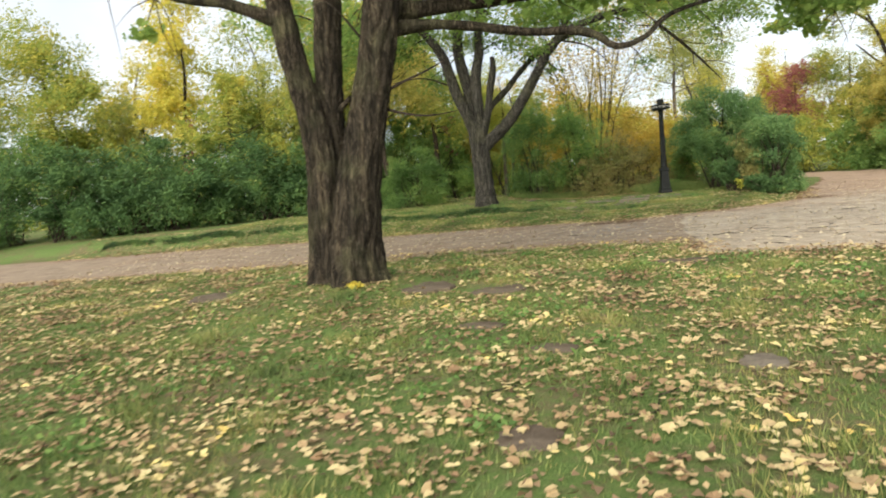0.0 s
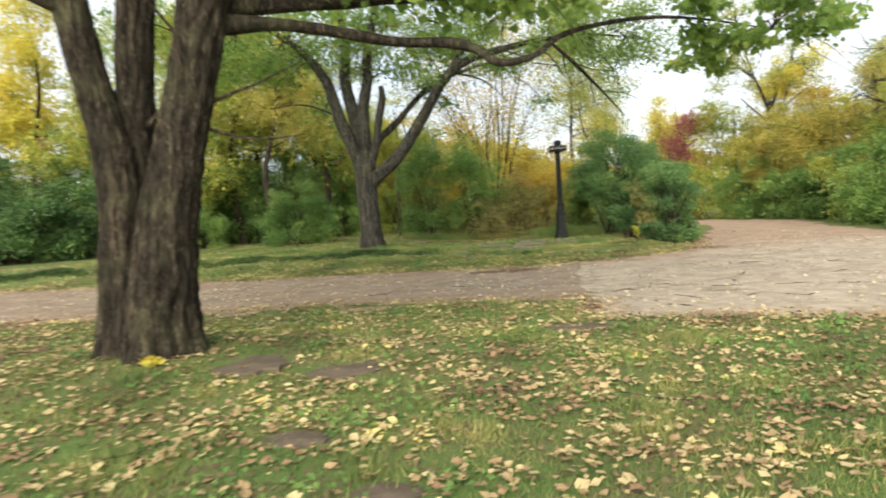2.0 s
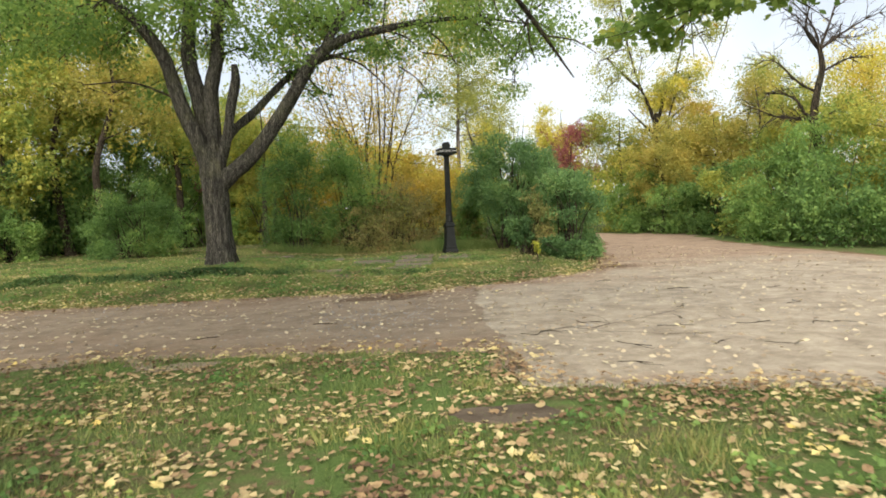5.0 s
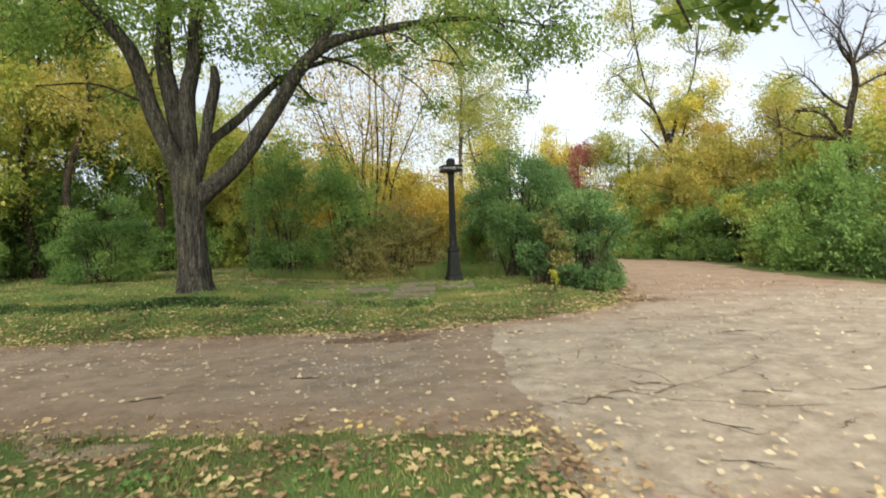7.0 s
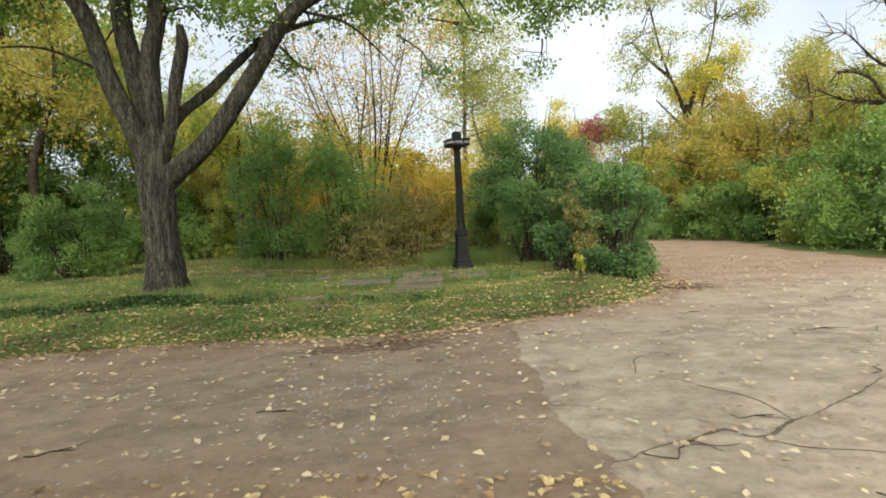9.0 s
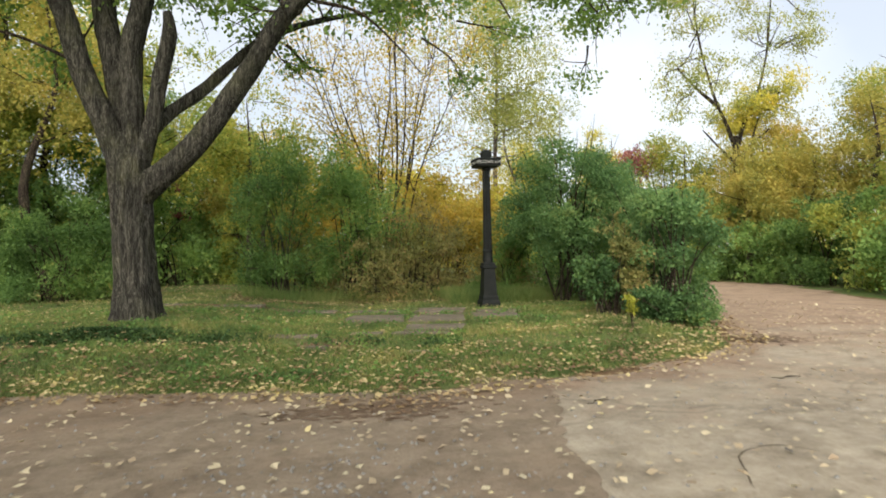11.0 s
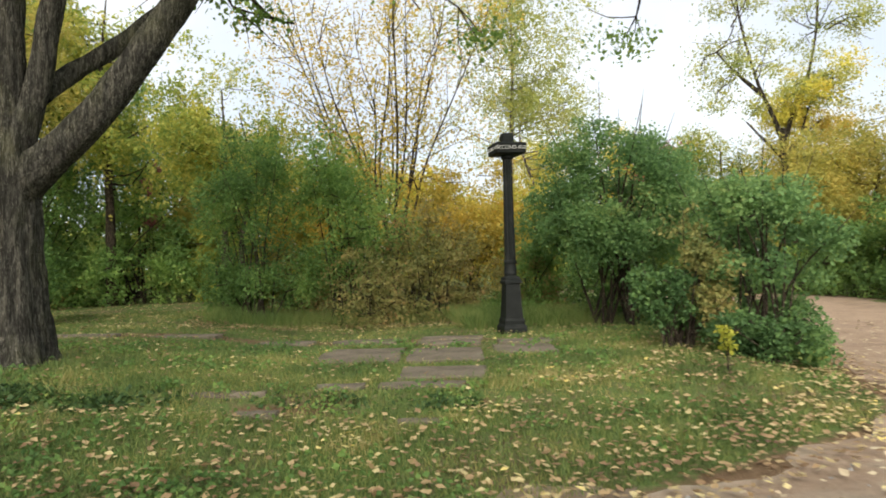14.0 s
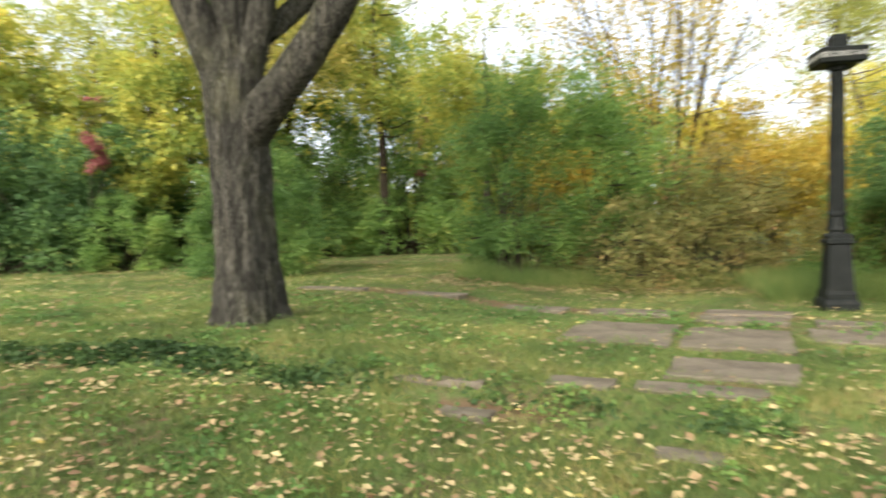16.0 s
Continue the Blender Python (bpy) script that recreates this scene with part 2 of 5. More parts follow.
def paving_material(name, low, high, dirt, crack, dirt_range, dirt_y=None):
    m, nodes, links, b = material(name, 0.95, 0.15)
    tc = nodes.new("ShaderNodeTexCoord")
    o = tc.outputs["Object"]
    big, mid, fine = noise_node(nodes, links, 0.45, 5, 0.6, o), noise_node(nodes, links, 3.2, 6, 0.65, o), noise_node(nodes, links, 120, 3, 0.7, o)
    c = ramp(nodes, [(0.3, low), (0.7, high)])
    links.new(mid.outputs["Fac"], c.inputs[0])
    d = ramp(nodes, [(dirt_range[0], (0, 0, 0)), (dirt_range[1], (1, 1, 1))])
    spread = mixed(nodes, links, 0.35, big.outputs["Fac"], mid.outputs["Fac"])
    if dirt_y:
        xyz, mr, add = nodes.new("ShaderNodeSeparateXYZ"), nodes.new("ShaderNodeMapRange"), nodes.new("ShaderNodeMath")
        links.new(o, xyz.inputs[0])
        links.new(xyz.outputs["Y"], mr.inputs["Value"])
        mr.inputs["From Min"].default_value, mr.inputs["From Max"].default_value = dirt_y
        mr.inputs["To Min"].default_value, mr.inputs["To Max"].default_value = -0.12, 0.3
        links.new(spread, add.inputs[0])
        links.new(mr.outputs[0], add.inputs[1])
        spread = add.outputs[0]
    worn, rim_add = nodes.new("ShaderNodeAttribute"), nodes.new("ShaderNodeMath")
    worn.attribute_name = "bare"
    rim_add.operation = "MULTIPLY_ADD"
    links.new(worn.outputs["Fac"], rim_add.inputs[0])
    rim_add.inputs[1].default_value = 0.14
    links.new(spread, rim_add.inputs[2])
    links.new(rim_add.outputs[0], d.inputs[0])
    col = mixed(nodes, links, d.outputs[0], c.outputs[0], dirt)
    if crack:
        wob = noise_node(nodes, links, 1.3, 4, 0.6, o)
        warp = nodes.new("ShaderNodeVectorMath")
        warp.operation = "MULTIPLY_ADD"
        links.new(wob.outputs["Color"], warp.inputs[0])
        warp.inputs[1].default_value = (1.3, 1.3, 0)
        links.new(o, warp.inputs[2])
        v = nodes.new("ShaderNodeTexVoronoi")
        v.feature = "DISTANCE_TO_EDGE"
        v.inputs["Scale"].default_value = 0.42
        links.new(warp.outputs[0], v.inputs["Vector"])
        k = ramp(nodes, [(0.004, (0.4, 0.4, 0.4)), (0.009, (0.2, 0.2, 0.2)), (0.03, (0.0, 0.0, 0.0))])
        links.new(v.outputs["Distance"], k.inputs[0])
        broken = ramp(nodes, [(0.43, (0, 0, 0)), (0.54, (1, 1, 1))])
        links.new(mid.outputs["Fac"], broken.inputs[0])
        kk = mixed(nodes, links, 1.0, k.outputs[0], broken.outputs[0], "MULTIPLY")
        col = mixed(nodes, links, kk, col, (0.10, 0.085, 0.065))
    blot = noise_node(nodes, links, 1.4, 7, 0.7, o)
    tone = ramp(nodes, [(0.34, (0.66, 0.63, 0.6)), (0.5, (0.95, 0.94, 0.93)), (0.66, (1.12, 1.12, 1.1))])
    links.new(blot.outputs["Fac"], tone.inputs[0])
    col = mixed(nodes, links, 0.75, col, tone.outputs[0], "MULTIPLY")
    spots = noise_node(nodes, links, 22, 5, 0.75, o)
    stain = ramp(nodes, [(0.36, (0.62, 0.58, 0.54)), (0.5, (1, 1, 1)), (0.66, (1, 1, 1)), (0.78, (1.22, 1.2, 1.16))])
    links.new(spots.outputs["Fac"], stain.inputs[0])
    col = mixed(nodes, links, 0.42, col, stain.outputs[0], "MULTIPLY")
    col = mixed(nodes, links, 0.45, col, fine.outputs["Fac"], "OVERLAY")
    links.new(col, b.inputs["Base Color"])
    bumped(nodes, links, b, fine.outputs["Fac"], 0.7, 0.012)
    return m


SOIL = ground_material()
CONCRETE = paving_material("old_concrete", (0.285, 0.24, 0.178), (0.48, 0.418, 0.325), (0.33, 0.245, 0.175), True, (0.5, 0.66), (14.5, 25))
ASPHALT = paving_material("dusty_asphalt", (0.21, 0.165, 0.118), (0.33, 0.265, 0.195), (0.27, 0.20, 0.14), False, (0.5, 0.68))
STONE = paving_material("brown_sandstone", (0.125, 0.107, 0.082), (0.205, 0.175, 0.135), (0.12, 0.105, 0.07), False, (0.55, 0.75))


CRACK_DIRT = paving_material("crack_dirt", (0.11, 0.09, 0.065), (0.19, 0.155, 0.115), (0.13, 0.105, 0.075), False, (0.5, 0.7))
GRIT = paving_material("grey_grit", (0.17, 0.165, 0.155), (0.33, 0.32, 0.30), (0.2, 0.19, 0.17), False, (0.55, 0.75))
STONE_BROWN = paving_material("dark_brown_stone", (0.088, 0.069, 0.049), (0.155, 0.124, 0.091), (0.08, 0.062, 0.04), False, (0.55, 0.75))


def iron_material():
    m, nodes, links, b = material("black_cast_iron", 0.6, 0.2)
    tc = nodes.new("ShaderNodeTexCoord")
    n = noise_node(nodes, links, 6, 5, 0.7, tc.outputs["Object"])
    r = ramp(nodes, [(0.35, (0.006, 0.0075, 0.007)), (0.6, (0.013, 0.0155, 0.0145)), (0.8, (0.03, 0.025, 0.019))])
    links.new(n.outputs["Fac"], r.inputs[0])
    links.new(r.outputs[0], b.inputs["Base Color"])
    fine = noise_node(nodes, links, 60, 3, 0.6, tc.outputs["Object"])
    bumped(nodes, links, b, fine.outputs["Fac"], 0.4, 0.006)
    return m


IRON = iron_material()
LETTER = material("pale_lettering", 0.7)[0]
LETTER.node_tree.nodes["Principled BSDF"].inputs["Base Color"].default_value = (0.5, 0.5, 0.48, 1)


# ---- mesh helpers ----
def mesh_object(name, verts, faces, mat, parent=None, smooth=True, label="", bare=None):
    """One mesh object from arrays; all faces have the same number of corners."""
    verts, faces = np.asarray(verts, np.float32), np.asarray(faces, np.int32)
    me = bpy.data.meshes.new(name)
    k = faces.shape[1]
    me.vertices.add(len(verts))
    me.vertices.foreach_set("co", verts.ravel())
    me.loops.add(faces.size)
    me.loops.foreach_set("vertex_index", faces.ravel())
    me.polygons.add(len(faces))
    me.polygons.foreach_set("loop_start", np.arange(0, faces.size, k, dtype=np.int32))
    me.polygons.foreach_set("use_smooth", np.full(len(faces), smooth))
    me.update(calc_edges=True)
    if bare is not None:
        me.attributes.new("bare", "FLOAT", "POINT").data.foreach_set("value", np.asarray(bare, np.float32))
    me.materials.append(mat)
    ob = new(name, me)
    if parent:
        ob.parent = parent
    if label:
        tagged(ob, label)
    return ob


def part(name, bm, mat, parent, label=""):
    me = bpy.data.meshes.new(name)
    bm.to_mesh(me)
    bm.free()
    me.materials.append(mat)
    ob = new(name, me)
    ob.parent = parent
    if label:
        tagged(ob, label)
    return ob


def joined(pieces):
    vs, fs, n = [], [], 0
    for v, f in pieces:
        vs.append(v)
        fs.append(f + n)
        n += len(v)
    return np.vstack(vs), np.vstack(fs)


def smooth_path(points, radii, step):
    """Catmull-Rom through the points, with the radii along it."""
    p = np.array(points, float)
    r = np.array(radii, float)
    q = np.vstack([2 * p[0] - p[1], p, 2 * p[-1] - p[-2]])
    out, rad = [], []
    for i in range(len(p) - 1):
        a, b, c, d = q[i:i + 4]
        n = max(2, int(np.linalg.norm(c - b) / step))
        t = np.linspace(0, 1, n, endpoint=False)[:, None]
        out.append(0.5 * (2 * b + (c - a) * t + (2 * a - 5 * b + 4 * c - d) * t * t + (3 * b - a - 3 * c + d) * t ** 3))
        rad.append(r[i] + (r[i + 1] - r[i]) * t[:, 0])
    return np.vstack(out + [p[-1:]]), np.concatenate(rad + [r[-1:]])


def tube(points, radii, sides=6, step=0.4, ridge=0.0, rng=None, flare=0.0):
    """A tapered limb; ridge gives its bark furrows of real depth, flare spreads its foot into roots."""
    c, r = smooth_path(points, radii, step)
    d = np.gradient(c, axis=0)
    d /= np.linalg.norm(d, axis=1)[:, None] + 1e-9
    ref = np.array([1.0, 0.0, 0.0]) if abs(d[0][0]) < 0.8 else np.array([0.0, 1.0, 0.0])
    us = []
    u = ref
    for k in d:
        u = u - k * (u @ k)
        u = u / (np.linalg.norm(u) + 1e-9)
        us.append(u)
    us = np.array(us)
    ws = np.cross(d, us)
    ang = np.linspace(0, 2 * np.pi, sides, endpoint=False)
    rr = np.repeat(r[:, None], sides, 1)
    if ridge:
        s = np.concatenate([[0], np.cumsum(np.linalg.norm(np.diff(c, axis=0), axis=1))])[:, None]
        a = ang[None, :]
        ph = rng.uniform(0, 6.28, 6)
        fur = np.abs(np.sin(6 * a + 1.1 * np.sin(1.9 * s + ph[0]) + 0.6 * np.sin(7 * s + ph[1]) + 0.8 * np.sin(2 * a + ph[4])))
        lump = np.sin(2 * a + 0.8 * s + ph[2]) * 0.5 + np.sin(3 * a - 1.3 * s + ph[3]) * 0.5
        plates = np.sin(11 * s + 3 * np.sin(4 * a + ph[5]))
        rr = rr * (1 + ridge * (fur - 0.55) + ridge * 0.55 * lump + ridge * 0.18 * plates + rng.normal(0, ridge * 0.08, rr.shape))
        if flare:
            rr = rr * (1 + flare * np.exp(-s / 0.28) * (0.75 + 0.5 * np.cos(4 * a + ph[2])))
    v = c[:, None, :] + rr[:, :, None] * (np.cos(ang)[None, :, None] * us[:, None, :] + np.sin(ang)[None, :, None] * ws[:, None, :])
    n = len(c)
    i, j = np.meshgrid(np.arange(n - 1), np.arange(sides), indexing="ij")
    f = np.stack([i * sides + j, i * sides + (j + 1) % sides, (i + 1) * sides + (j + 1) % sides, (i + 1) * sides + j], -1).reshape(-1, 4)
    return v.reshape(-1, 3), f


def unit(v):
    return v / (np.linalg.norm(v, axis=1)[:, None] + 1e-9)


def leaf_cards(centres, size, rng, droop=0.3, flat=0.0, along=None, corners=4):
    """Small pointed leaves: one folded diamond each, or one blunt triangle each for trees far off."""
    n = len(centres)
    a = rng.normal(0, 1, (n, 3)) * (1, 1, 1 - flat) - np.array([0, 0, droop])
    if along is not None:
        a = a * 0.8 + along
    a = unit(a)
    nn = rng.normal(0, 0.8, (n, 3)) + np.array([0, 0, 0.8])
    b = unit(np.cross(a, nn))
    s = (size * rng.uniform(0.6, 1.35, n))[:, None]
    w = 0.36 * rng.uniform(0.8, 1.2, n)[:, None]
    if corners == 3:
        v = np.stack([centres - (a * 0.35 - b * w) * s, centres + a * s * 0.65, centres - (a * 0.35 + b * w) * s], 1).reshape(-1, 3)
        return v, np.arange(3 * n).reshape(-1, 3)
    up = np.cross(b, a) * 0.12
    v = np.stack([centres - a * s * 0.5, centres + (b * w + up) * s, centres + a * s * 0.5, centres - (b * w - up) * s], 1).reshape(-1, 3)
    return v, np.arange(4 * n).reshape(-1, 4)


SMALL = [(0.0, -0.5), (0.34, -0.22), (0.3, 0.14), (0.0, 0.5), (-0.3, 0.14), (-0.34, -0.22)]
LOBES = [(0.0, -0.5), (0.28, -0.36), (0.5, -0.1), (0.3, 0.01), (0.36, 0.3), (0.12, 0.24), (0.0, 0.55), (-0.12, 0.24), (-0.36, 0.3), (-0.3, 0.02), (-0.5, -0.1), (-0.28, -0.36)]
KITE = [(0.0, -0.5), (0.36, -0.08), (0.05, 0.52), (-0.34, -0.05)]
OVAL = [(0.0, -0.5), (0.24, -0.34), (0.34, -0.05), (0.22, 0.25), (0.0, 0.52), (-0.22, 0.25), (-0.34, -0.05), (-0.24, -0.34)]


def shaped_leaves(centres, a, nrm, size, rng, outline, curl=0.15):
    """Leaves with a true outline, as fans of triangles curled up at the rim."""
    n, k = len(centres), len(outline)
    a = unit(a)
    b = unit(np.cross(nrm, a))
    up = np.cross(a, b)
    o = np.array(outline)
    s = (size * rng.uniform(0.6, 1.3, n))[:, None]
    rim = []
    for j in range(k):
        z = curl * (rng.uniform(-0.3, 1.0, n)[:, None]) * (abs(o[j, 0]) * 1.3 + 0.2)
        rim.append(centres + s * (b * o[j, 0] * 1.0 + a * o[j, 1] + up * z))
    v = np.stack([centres + up * 0.0] + rim, 1).reshape(-1, 3)
    tri = np.array([[0, 1 + j, 1 + (j + 1) % k] for j in range(k)])
    f = (np.arange(n)[:, None, None] * (k + 1) + tri[None]).reshape(-1, 3)
    return v, f


# ---- the ground plan ----
ROAD_EDGE = np.array([(-45, 22.5), (-10.9, 15.0), (-6.5, 14.2), (-3, 13.6), (-0.5, 13.5), (1, 13.05), (2.3, 12.65), (3.6, 12.1),
    (3.9, 11.8), (3.75, 11.0), (3.7, 10.45), (4.3, 10.05), (5.4, 9.6), (6.5, 8.9), (9, 7.2), (13, 4.5), (20, 0), (30, -4),
    (30, 3), (22, 6), (17, 10), (15.6, 14), (15.8, 17.2), (16.2, 19.2), (16.7, 22), (17.6, 25.5), (19.0, 29), (19.8, 31.3), (19.4, 35), (18, 38.5), (15, 45),
    (12, 44), (16.0, 36), (16.2, 31.3), (14.5, 28), (12.2, 24.2), (10.4, 21.2), (9.6, 19.6), (8.6, 18.7), (7.1, 18.1), (5.8, 17.7), (4.7, 17.5), (3.7, 16.9), (3.0, 17.6),
    (1.2, 18.2), (0, 18.4), (-2.0, 18.7), (-7.8, 20.1), (-11.5, 20.7), (-16.4, 22), (-45, 30)], float)
SLABS = ((4.75, 20.75, 0.95, 0.28, 0.015), (5.1, 21.35, 0.98, 0.7, 0.03), (5.45, 22.75, 1.02, 1.15, 0.04), (4.35, 23.1, 1.12, 1.25, 0.03), (5.75, 23.85, 1.0, 0.42, 0.05), (5.95, 24.45, 1.0, 0.4, 0.05), (6.6, 22.85, 0.85, 0.75, 0.03), (6.95, 23.6, 0.95, 0.4, 0.04),
         (3.9, 20.85, 0.5, 0.3, 0.02), (4.5, 19.75, 0.4, 0.2, 0.01), (3.1, 20.25, 0.4, 0.2, 0.02), (4.6, 24.6, 1.1, 0.4, 0.03), (3.2, 24.7, 1.2, 0.35, 0.02), (1.7, 25.2, 1.3, 0.35, 0.02), (0.2, 25.5, 1.2, 0.3, 0.02))
FLAT_STONES = ((0.2, 3.6, 0.42, 0.4, False), (1.95, 4.65, 0.32, 0.36, False), (0.58, 5.5, 0.42, 0.32, False), (0.0, 6.5, 0.5, 0.35, False), (-3.85, 9.5, 0.8, 0.9, False), (-0.68, 8.52, 0.8, 0.8, False), (0.16, 8.32, 0.82, 0.72, False), (3.0, 9.65, 1.0, 0.5, False))
SEAM = np.array([(10, 3.6), (11.9, 3.95), (12.75, 4.06), (13.7, 4.28), (15.4, 4.75), (17.1, 5.3), (18.2, 5.65), (31, 9)], float)


def edge_distance(x, y):
    """Metres from the rim of the road: below 0 on the road, above 0 beside it."""
    p = np.stack([x, y], -1)
    d = np.full(x.shape, 1e9)
    inside = np.zeros(x.shape, bool)
    for a, b in zip(ROAD_EDGE, np.roll(ROAD_EDGE, -1, 0)):
        e = b - a
        w = p - a
        t = np.clip((w @ e) / (e @ e), 0, 1)
        d = np.minimum(d, np.linalg.norm(w - t[..., None] * e, axis=-1))
        if a[1] != b[1]:
            inside ^= ((a[1] > y) != (b[1] > y)) & (x < (b[0] - a[0]) * (y - a[1]) / (b[1] - a[1]) + a[0])
    return np.where(inside, -d, d)


def ease(a, b, v):
    t = np.clip((v - a) / (b - a), 0, 1)
    return t * t * (3 - 2 * t)


def ripple(x, y):
    return (np.sin(2.3 * x + 1.1 * np.sin(1.7 * y)) * np.sin(2.9 * y + 1.3 * np.sin(1.3 * x)) + 0.6 * np.sin(5.3 * x + 2.1 * y) * np.sin(4.7 * y - 1.9 * x)
            + 0.4 * np.sin(11.3 * x + 3 * np.sin(3.1 * y)) * np.sin(12.1 * y + 2 * np.sin(4.3 * x)))


def ground_height(x, y):
    x, y = np.asarray(x, float), np.asarray(y, float)
    d = edge_distance(x, y) + 0.13 * ripple(x * 0.8, y * 0.8)
    z = -0.045 + 0.06 * ease(-0.25, 0.3, d) + 0.012 * ripple(x, y) * ease(-0.1, 0.6, d)
    line = 20.45 - 0.13 * (x - 3)
    bank = ease(line - 0.12, line + 0.2, y) * ease(0.4, 1.8, d) * np.where((y > 17) & (x < 15), 1.0, 0.0)
    far_side = np.where((y > 17) & (x < 15), 1.0, 0.0)
    left = ease(4.2, 0.8, x)
    z = z + bank * (0.12 + 0.08 * left) + (0.08 + 0.16 * left) * ease(0.3, 2.3, d) * far_side
    z = z + 0.19 * np.exp(-(((x + 1.9) / 2.2) ** 2 + ((y - 9.3) / 1.7) ** 2))
    return z


def gz(x, y):
    return float(ground_height(np.array([x]), np.array([y]))[0])


def axis(lo, hi, fine_lo, fine_hi, fine, coarse):
    return np.concatenate([lo + (fine_lo - lo) * np.linspace(0, 1, coarse, endpoint=False) ** 0.35, np.arange(fine_lo, fine_hi, fine), fine_hi + (hi - fine_hi) * np.linspace(0, 1, coarse) ** 3])


gx, gy = axis(-900, 900, -14, 18, 0.18, 26), axis(-900, 900, 0, 33, 0.18, 26)
X, Y = np.meshgrid(gx, gy, indexing="ij")
Z = ground_height(X.ravel(), Y.ravel())
nx, ny = len(gx), len(gy)
ii, jj = np.meshgrid(np.arange(nx - 1), np.arange(ny - 1), indexing="ij")
quads = np.stack([ii * ny + jj, (ii + 1) * ny + jj, (ii + 1) * ny + jj + 1, ii * ny + jj + 1], -1).reshape(-1, 4)


def rim_wear(x, y):
    """How bare and earthy the surface is beside the rim of the road."""
    d = edge_distance(x, y)
    soil = np.exp(-(d / 0.32) ** 2) * 0.75 + np.where(d < 0, np.exp(-(d / 0.9) ** 2) * 0.6, 0)
    soil += 0.9 * np.exp(-(((x - 3.7) / 0.7) ** 2 + ((y - 17.1) / 0.45) ** 2)) + 0.8 * np.exp(-(((x - 9.9) / 0.6) ** 2 + ((y - 19.9) / 0.6) ** 2))
    soil += np.where((x > -0.5) & (x < 8), 0.55 * np.exp(-((y - 25.5 + 0.22 * (x - 1)) / 0.3) ** 2) + 0.5 * np.exp(-(((y - 27.6) / 0.9) ** 2)), 0)
    soil += np.where((x > -3) & (x < 6), 0.75 * np.exp(-((y - 20.4 + 0.13 * (x - 3)) / 0.11) ** 2) * ease(-0.4, 0.5, ripple(x * 1.3, y * 0.4)), 0)
    for sx, sy, sw, sd, _ in SLABS:
        soil = soil + 0.45 * np.exp(-(((x - sx) / (sw * 0.62)) ** 4 + ((y - sy) / (sd * 0.5 + 0.14)) ** 4))
    return np.clip(soil, 0, 1)


def paving(name, xs_of, ys, height, mat, label, keep=0.7):
    rows = np.array([xs_of(y) for y in ys])
    yy = np.repeat(np.array(ys)[:, None], rows.shape[1], 1)
    z = height + 0.0025 * ripple(rows * 0.6, yy * 0.6)
    n, k = rows.shape
    i, j = np.meshgrid(np.arange(n - 1), np.arange(k - 1), indexing="ij")
    f = np.stack([i * k + j, i * k + j + 1, (i + 1) * k + j + 1, (i + 1) * k + j], -1).reshape(-1, 4)
    d = edge_distance(rows.ravel(), yy.ravel())
    f = f[d[f].min(1) < keep]
    used = np.unique(f)
    remap = np.zeros(n * k, int)
    remap[used] = np.arange(len(used))
    v = np.stack([rows.ravel(), yy.ravel(), z.ravel()], 1)[used]
    ob = mesh_object(name, v, remap[f], mat, bare=rim_wear(v[:, 0], v[:, 1]))
    return tagged(ob, label, "road", kind="structure")


ground = tagged(mesh_object("ground", np.stack([X.ravel(), Y.ravel(), Z], 1), quads, SOIL, bare=rim_wear(X.ravel(), Y.ravel())), "uneven lawn soil with thin green grass and bare patches", "ground", kind="structure")
road_concrete = paving("road_concrete", lambda y: np.linspace(3.2, 30, 200), np.arange(-5, 46, 0.2), 0.0, CONCRETE, "worn cracked pale concrete road with reddish dirt over it")
seam_rng = np.random.default_rng(5)


def asphalt_row(y):
    end = np.interp(y, SEAM[:, 0], SEAM[:, 1]) + seam_rng.normal(0, 0.03) + 0.05 * math.sin(3.1 * y)
    return np.concatenate([np.linspace(-45, -8, 60, endpoint=False), np.linspace(-8, end, 110)])


paving("road_asphalt", asphalt_row, np.arange(11, 31, 0.12), 0.014, ASPHALT, "dusty brown asphalt road strewn with a few leaves")


# ---- trees and shrubs ----
def plant(name, label, category, x, y, group=""):
    e = new(name)
    e.location = (x, y, gz(x, y) - 0.03)
    return tagged(e, label, category, group)


